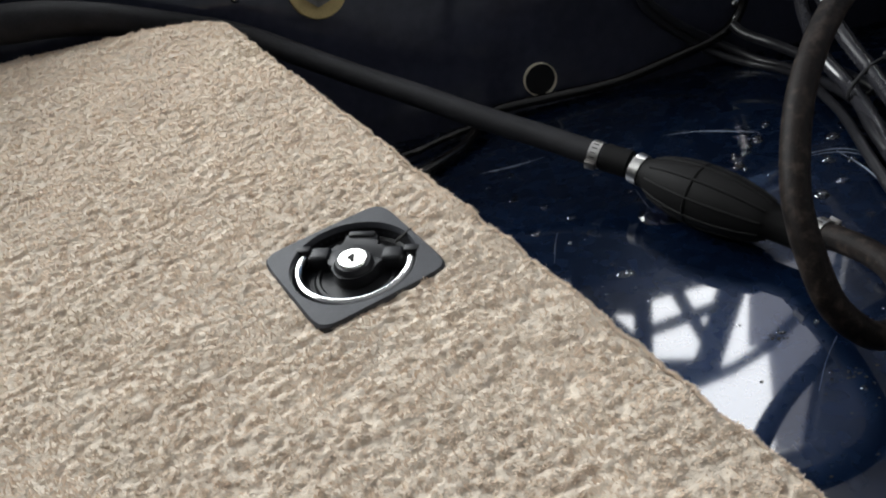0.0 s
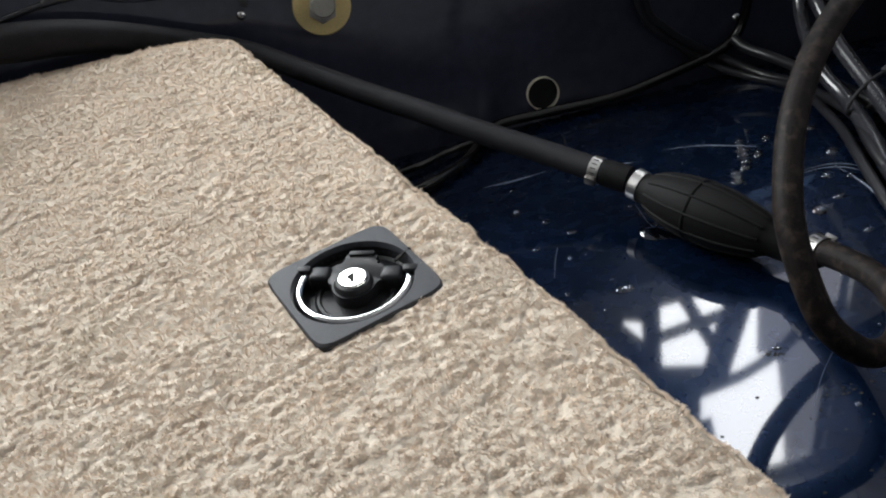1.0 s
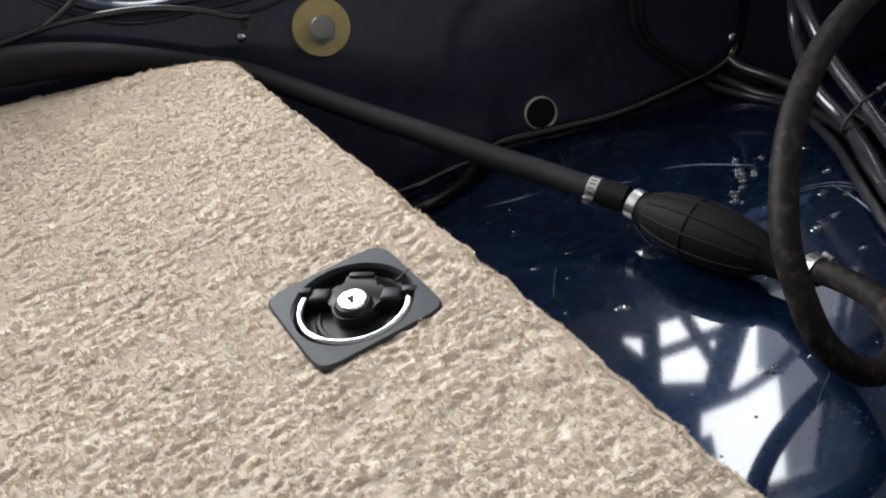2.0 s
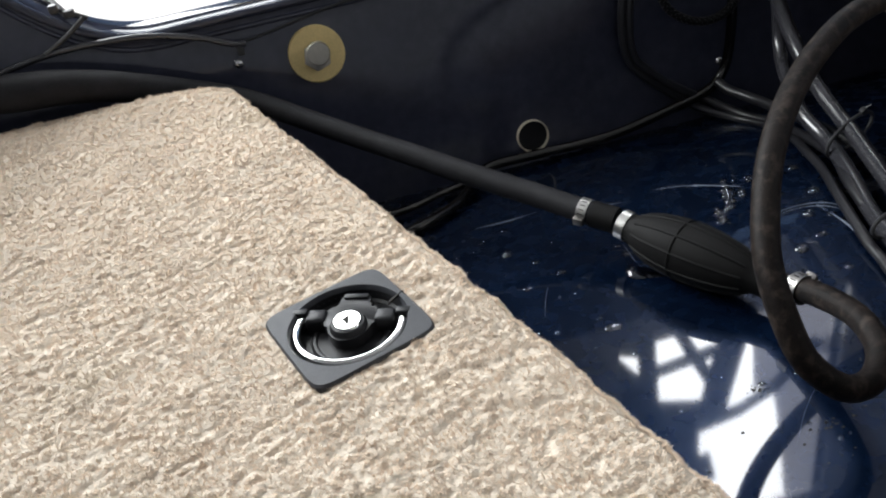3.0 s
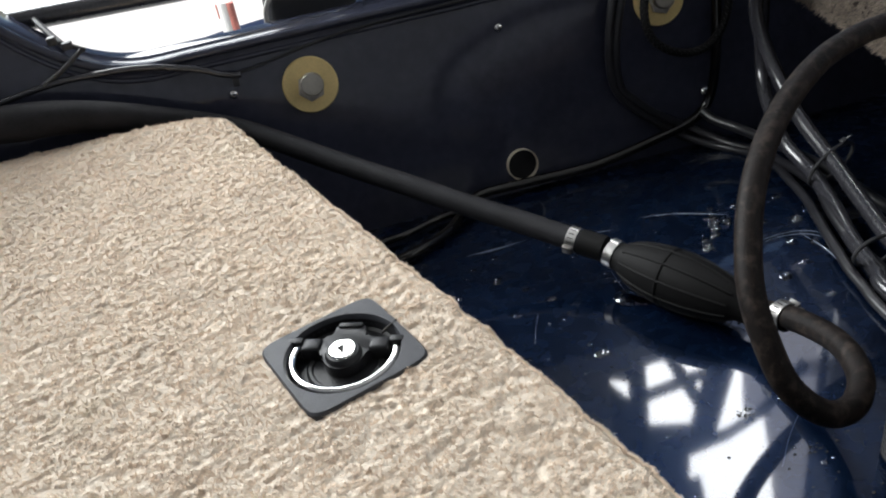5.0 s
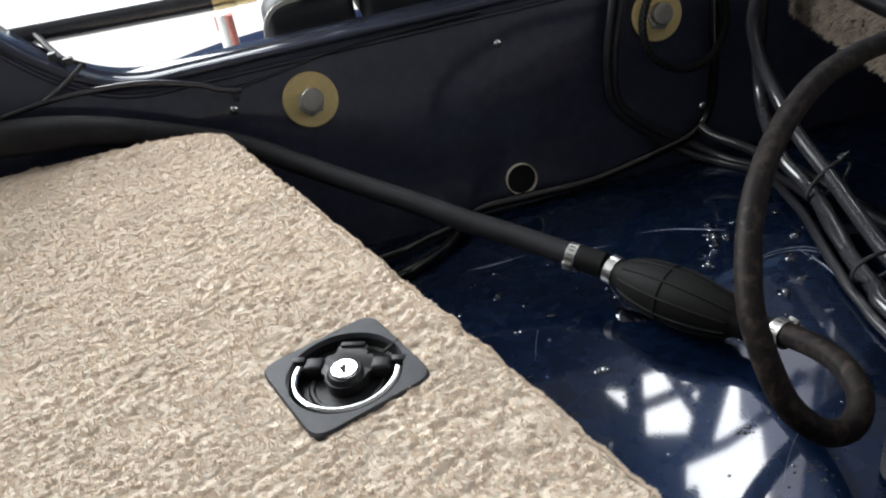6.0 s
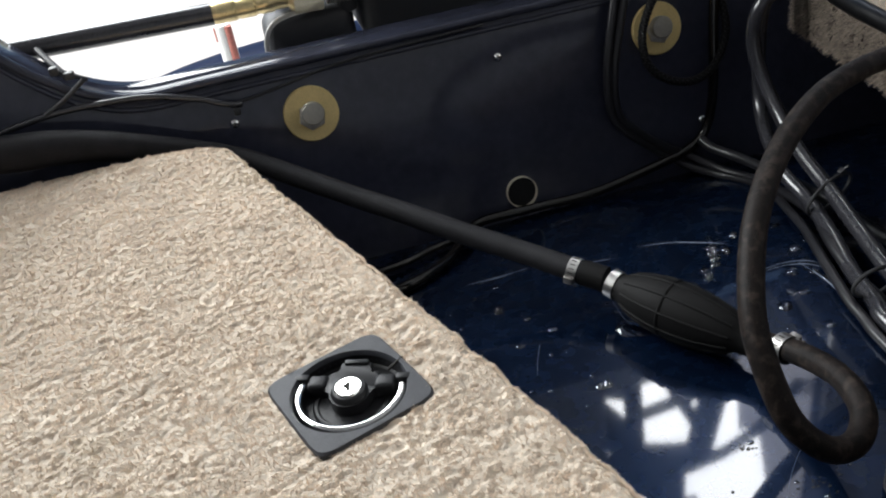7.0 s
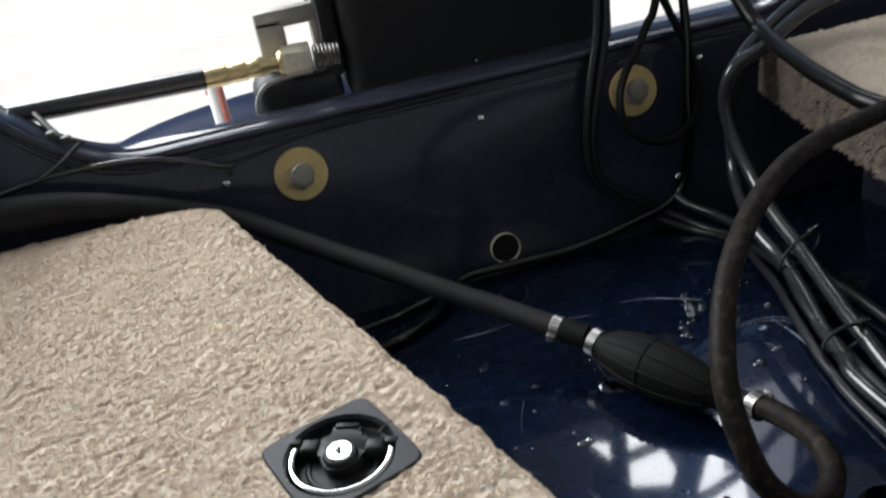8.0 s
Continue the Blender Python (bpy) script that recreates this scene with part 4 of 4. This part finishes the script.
def build_latch():
    m = Matrix.Translation((LATCH[0], LATCH[1], -0.0022))
    latch = thing("ring_latch", m, "dark grey flush hatch latch with a lift ring and key lock", "latch")
    a = radians(LATCH_TURN)
    half, r_in, count = 0.0372, 0.0325, 120
    # face plate with a round opening
    bm = bmesh.new()
    square = []
    for k in range(count):
        t = 2 * math.pi * k / count
        r = half / (abs(math.cos(t)) ** 9 + abs(math.sin(t)) ** 9) ** (1 / 9)
        square.append((r * math.cos(t), r * math.sin(t)))
    turn = lambda x, y: (x * math.cos(a) - y * math.sin(a), x * math.sin(a) + y * math.cos(a))
    loops = []
    for scale, z in ((1.0, -0.001), (1.0, 0.0030), (0.975, 0.0042)):
        loops.append([bm.verts.new((*turn(x * scale, y * scale), z)) for x, y in square])
    ang = [math.atan2(v.co.y, v.co.x) for v in loops[0]]
    for r, z in ((r_in + 0.0010, 0.0042), (r_in, 0.0024), (r_in - 0.0004, -0.002)):
        loops.append([bm.verts.new((r * math.cos(t), r * math.sin(t), z)) for t in ang])
    for p, q in zip(loops, loops[1:]):
        for k in range(len(p)):
            k2 = (k + 1) % len(p)
            bm.faces.new((p[k], p[k2], q[k2], q[k]))
    part("face_plate", bm, M_PLASTIC, latch, "dark grey plastic face plate")
    # cup
    part("cup", lathe([(0.0323, 0.001), (0.0320, -0.0045), (0.0305, -0.0058), (0.0225, -0.0058), (0.0212, -0.0046), (0.0196, -0.0046), (0.0186, -0.0056), (0.0, -0.0056)], 56), M_BLACKPL, latch, "black round cup")
    body = Matrix.Rotation(radians(-22), 4, "Z")
    # cross bar, lugs and hub
    for x in (-0.0300, 0.0292):
        part("hinge_pin", box((0.0080, 0.0048, 0.0050), (x, 0.0105, 0.0021), 0.0008), M_BLACKPL, latch, m=body)
    for x in (-0.0208, 0.0190):
        lug = box((0.0118, 0.0105, 0.0110), (x, 0.0088, -0.0022), 0.0022, 3)
        part("hinge_lug", lug, M_BLACKPL, latch, m=body)
    hub = rounded([(-0.0170, 0.0145), (-0.0125, 0.0150), (-0.0098, 0.0190), (-0.0098, 0.0270), (0.0078, 0.0270), (0.0078, 0.0190), (0.0110, 0.0150), (0.0160, 0.0145), (0.0160, 0.0048),
                   (0.0125, 0.0020), (0.0108, -0.0050), (0.0062, -0.0102), (0.0, -0.0118), (-0.0062, -0.0102), (-0.0108, -0.0050), (-0.0128, 0.0020), (-0.0170, 0.0048)][::-1], 0.003, 4)
    part("hub", prism(hub, -0.0052, 0.0016, 0.0012), M_BLACKPL, latch, m=body)
    part("back_tab", box((0.0150, 0.0042, 0.0040), (-0.0010, 0.0252, 0.0012), 0.0014, 2), M_BLACKPL, latch, m=body)
    # a crack in the plate beside the hinge
    part("crack", prism([(0.0240, 0.0068), (0.0262, 0.0080), (0.0345, 0.0150), (0.0262, 0.0098)], 0.0030, 0.0045), M_GRIT_RECESS, latch, "dark crack in the plate")
    part("lock_collar", lathe([(0.0, 0.0), (0.0108, 0.0), (0.0104, 0.0052), (0.0092, 0.0068), (0.0, 0.0070)], 36), M_BLACKPL, latch, m=body @ pose(0, 0.0003, -0.0022))
    lock = part("key_cylinder", lathe([(0.0, 0.006), (0.0078, 0.006), (0.0078, 0.0078), (0.0073, 0.0084), (0.0, 0.0084)], 36), M_CHROME, latch, "bright steel key cylinder", m=body @ pose(0, 0.0003, -0.0022))
    part("keyhole", join(box((0.0022, 0.0066, 0.0006), (0, -0.0003, 0.0086), 0.0002), box((0.0016, 0.0022, 0.0006), (-0.0018, 0.0004, 0.0087), 0.0002)), M_GRIT_RECESS, lock, "dark key slot", m=pose(0, 0, 0, 0, 0, 12))
    pts = [(0.0296 * math.cos(t) - 0.0004, 0.0022 + 0.0296 * math.sin(t), 0.0002) for t in [math.pi - 0.22 + (math.pi + 0.44) * k / 30 for k in range(31)]]
    part("lift_ring", tube(pts, 0.0023, 12, 0.002), M_CHROME, latch, "bright steel lift ring", m=body)


build_latch()


# ---------------------------------------------------------------- water and wear on the floor
def build_drops():
    rng = random.Random(4)
    spots = [(0.1812, 0.3998, 0.0028), (0.3487, 0.4261, 0.0036), (0.3466, 0.5319, 0.0030), (0.4069, 0.4982, 0.0030), (0.139, 0.469, 0.0016), (0.185, 0.400, 0.0022), (0.3435, 0.5265, 0.002), (0.349, 0.540, 0.0024), (0.352, 0.549, 0.002),
             (0.3776, 0.5534, 0.0022), (0.3742, 0.5485, 0.0018), (0.357, 0.5305, 0.0026), (0.3546, 0.5244, 0.0022), (0.341, 0.5202, 0.0026), (0.3345, 0.5084, 0.0024), (0.3221, 0.505, 0.002), (0.3209, 0.4969, 0.0018), (0.3168, 0.4894, 0.0028), (0.4044, 0.4977, 0.003), (0.3793, 0.4648, 0.003), (0.4021, 0.4456, 0.0026), (0.4184, 0.5489, 0.0022), (0.3797, 0.5089, 0.0026), (0.1519, 0.5792, 0.0016), (0.1432, 0.5378, 0.0018), (0.1402, 0.5322, 0.0018), (0.1588, 0.5075, 0.0018), (0.1717, 0.4798, 0.0018), (0.1279, 0.5675, 0.0014), (0.2268, 0.4794, 0.0016), (0.356, 0.56, 0.0018), (0.372, 0.436, 0.0022), (0.395, 0.457, 0.002), (0.366, 0.392, 0.002), (0.2265, 0.4535, 0.0060), (0.2335, 0.4475, 0.0045), (0.238, 0.443, 0.003)]
    spots += [(rng.uniform(0.10, 0.45), rng.uniform(0.22, 0.58), rng.uniform(0.0005, 0.0013)) for _ in range(70)]
    bms = []
    for x, y, r in spots:
        r *= 1.25
        bm = bmesh.new()
        bmesh.ops.create_uvsphere(bm, u_segments=12, v_segments=8, radius=1)
        bmesh.ops.scale(bm, vec=(r * rng.uniform(1.1, 2.0), r * rng.uniform(1.0, 1.5), r * 0.48), verts=bm.verts)
        bmesh.ops.translate(bm, vec=(x, y, floor_z(y)), verts=bm.verts)
        bms.append(bm)
    tagged(part("water_drops", join(*bms), M_WATER), "water drops on the bilge floor", "water", kind="stuff")


def build_scuffs():
    rng = random.Random(8)
    lines = [[(0.295, 0.583), (0.325, 0.572), (0.352, 0.552), (0.365, 0.540)], [(0.352, 0.476), (0.378, 0.478), (0.398, 0.470), (0.412, 0.452)], [(0.392, 0.474), (0.396, 0.44), (0.393, 0.405), (0.388, 0.37)],
             [(0.215, 0.585), (0.245, 0.578), (0.27, 0.572)], [(0.13, 0.60), (0.16, 0.598), (0.19, 0.60)]]
    bms = []
    for line in lines:
        for j in range(2):
            off = rng.uniform(-0.002, 0.002)
            pts = [(x + off, y + off, floor_z(y) + 0.00005) for x, y in line]
            w = rng.uniform(0.00025, 0.0006)
            bms.append(tube(pts, lambda s, w=w: w * (0.3 + math.sin(math.pi * s)), 5, 0.004))
    for _ in range(4):
        x, y, a, l = rng.uniform(0.12, 0.44), rng.uniform(0.22, 0.56), rng.uniform(0, 3.1), rng.uniform(0.01, 0.05)
        bms.append(tube([(x, y, floor_z(y)), (x + l * math.cos(a) / 2, y + l * math.sin(a) / 2 + 0.002, floor_z(y)), (x + l * math.cos(a), y + l * math.sin(a), floor_z(y))], 0.00013, 4, 0.006))
    tagged(part("floor_scuffs", join(*bms), M_SCUFF), "pale scratches in the gelcoat floor", "scratches", kind="stuff")
    bms = []
    for cx, cy, n, s in ((0.241, 0.306, 14, 0.004), (0.27, 0.262, 12, 0.005), (0.145, 0.365, 6, 0.003), (0.25, 0.24, 16, 0.02)):
        for _ in range(n):
            x, y, r = rng.gauss(cx, s), rng.gauss(cy, s), rng.uniform(0.0003, 0.0011)
            bm = bmesh.new()
            bmesh.ops.create_icosphere(bm, subdivisions=1, radius=r)
            bmesh.ops.scale(bm, vec=(1.4, 1, 0.35), verts=bm.verts)
            bmesh.ops.translate(bm, vec=(x, y, floor_z(y) + r * 0.2), verts=bm.verts)
            bms.append(bm)
    tagged(part("floor_grit", join(*bms), M_GRIT_RECESS), "dark grit on the bilge floor", "dirt", kind="stuff")


build_drops()
build_scuffs()
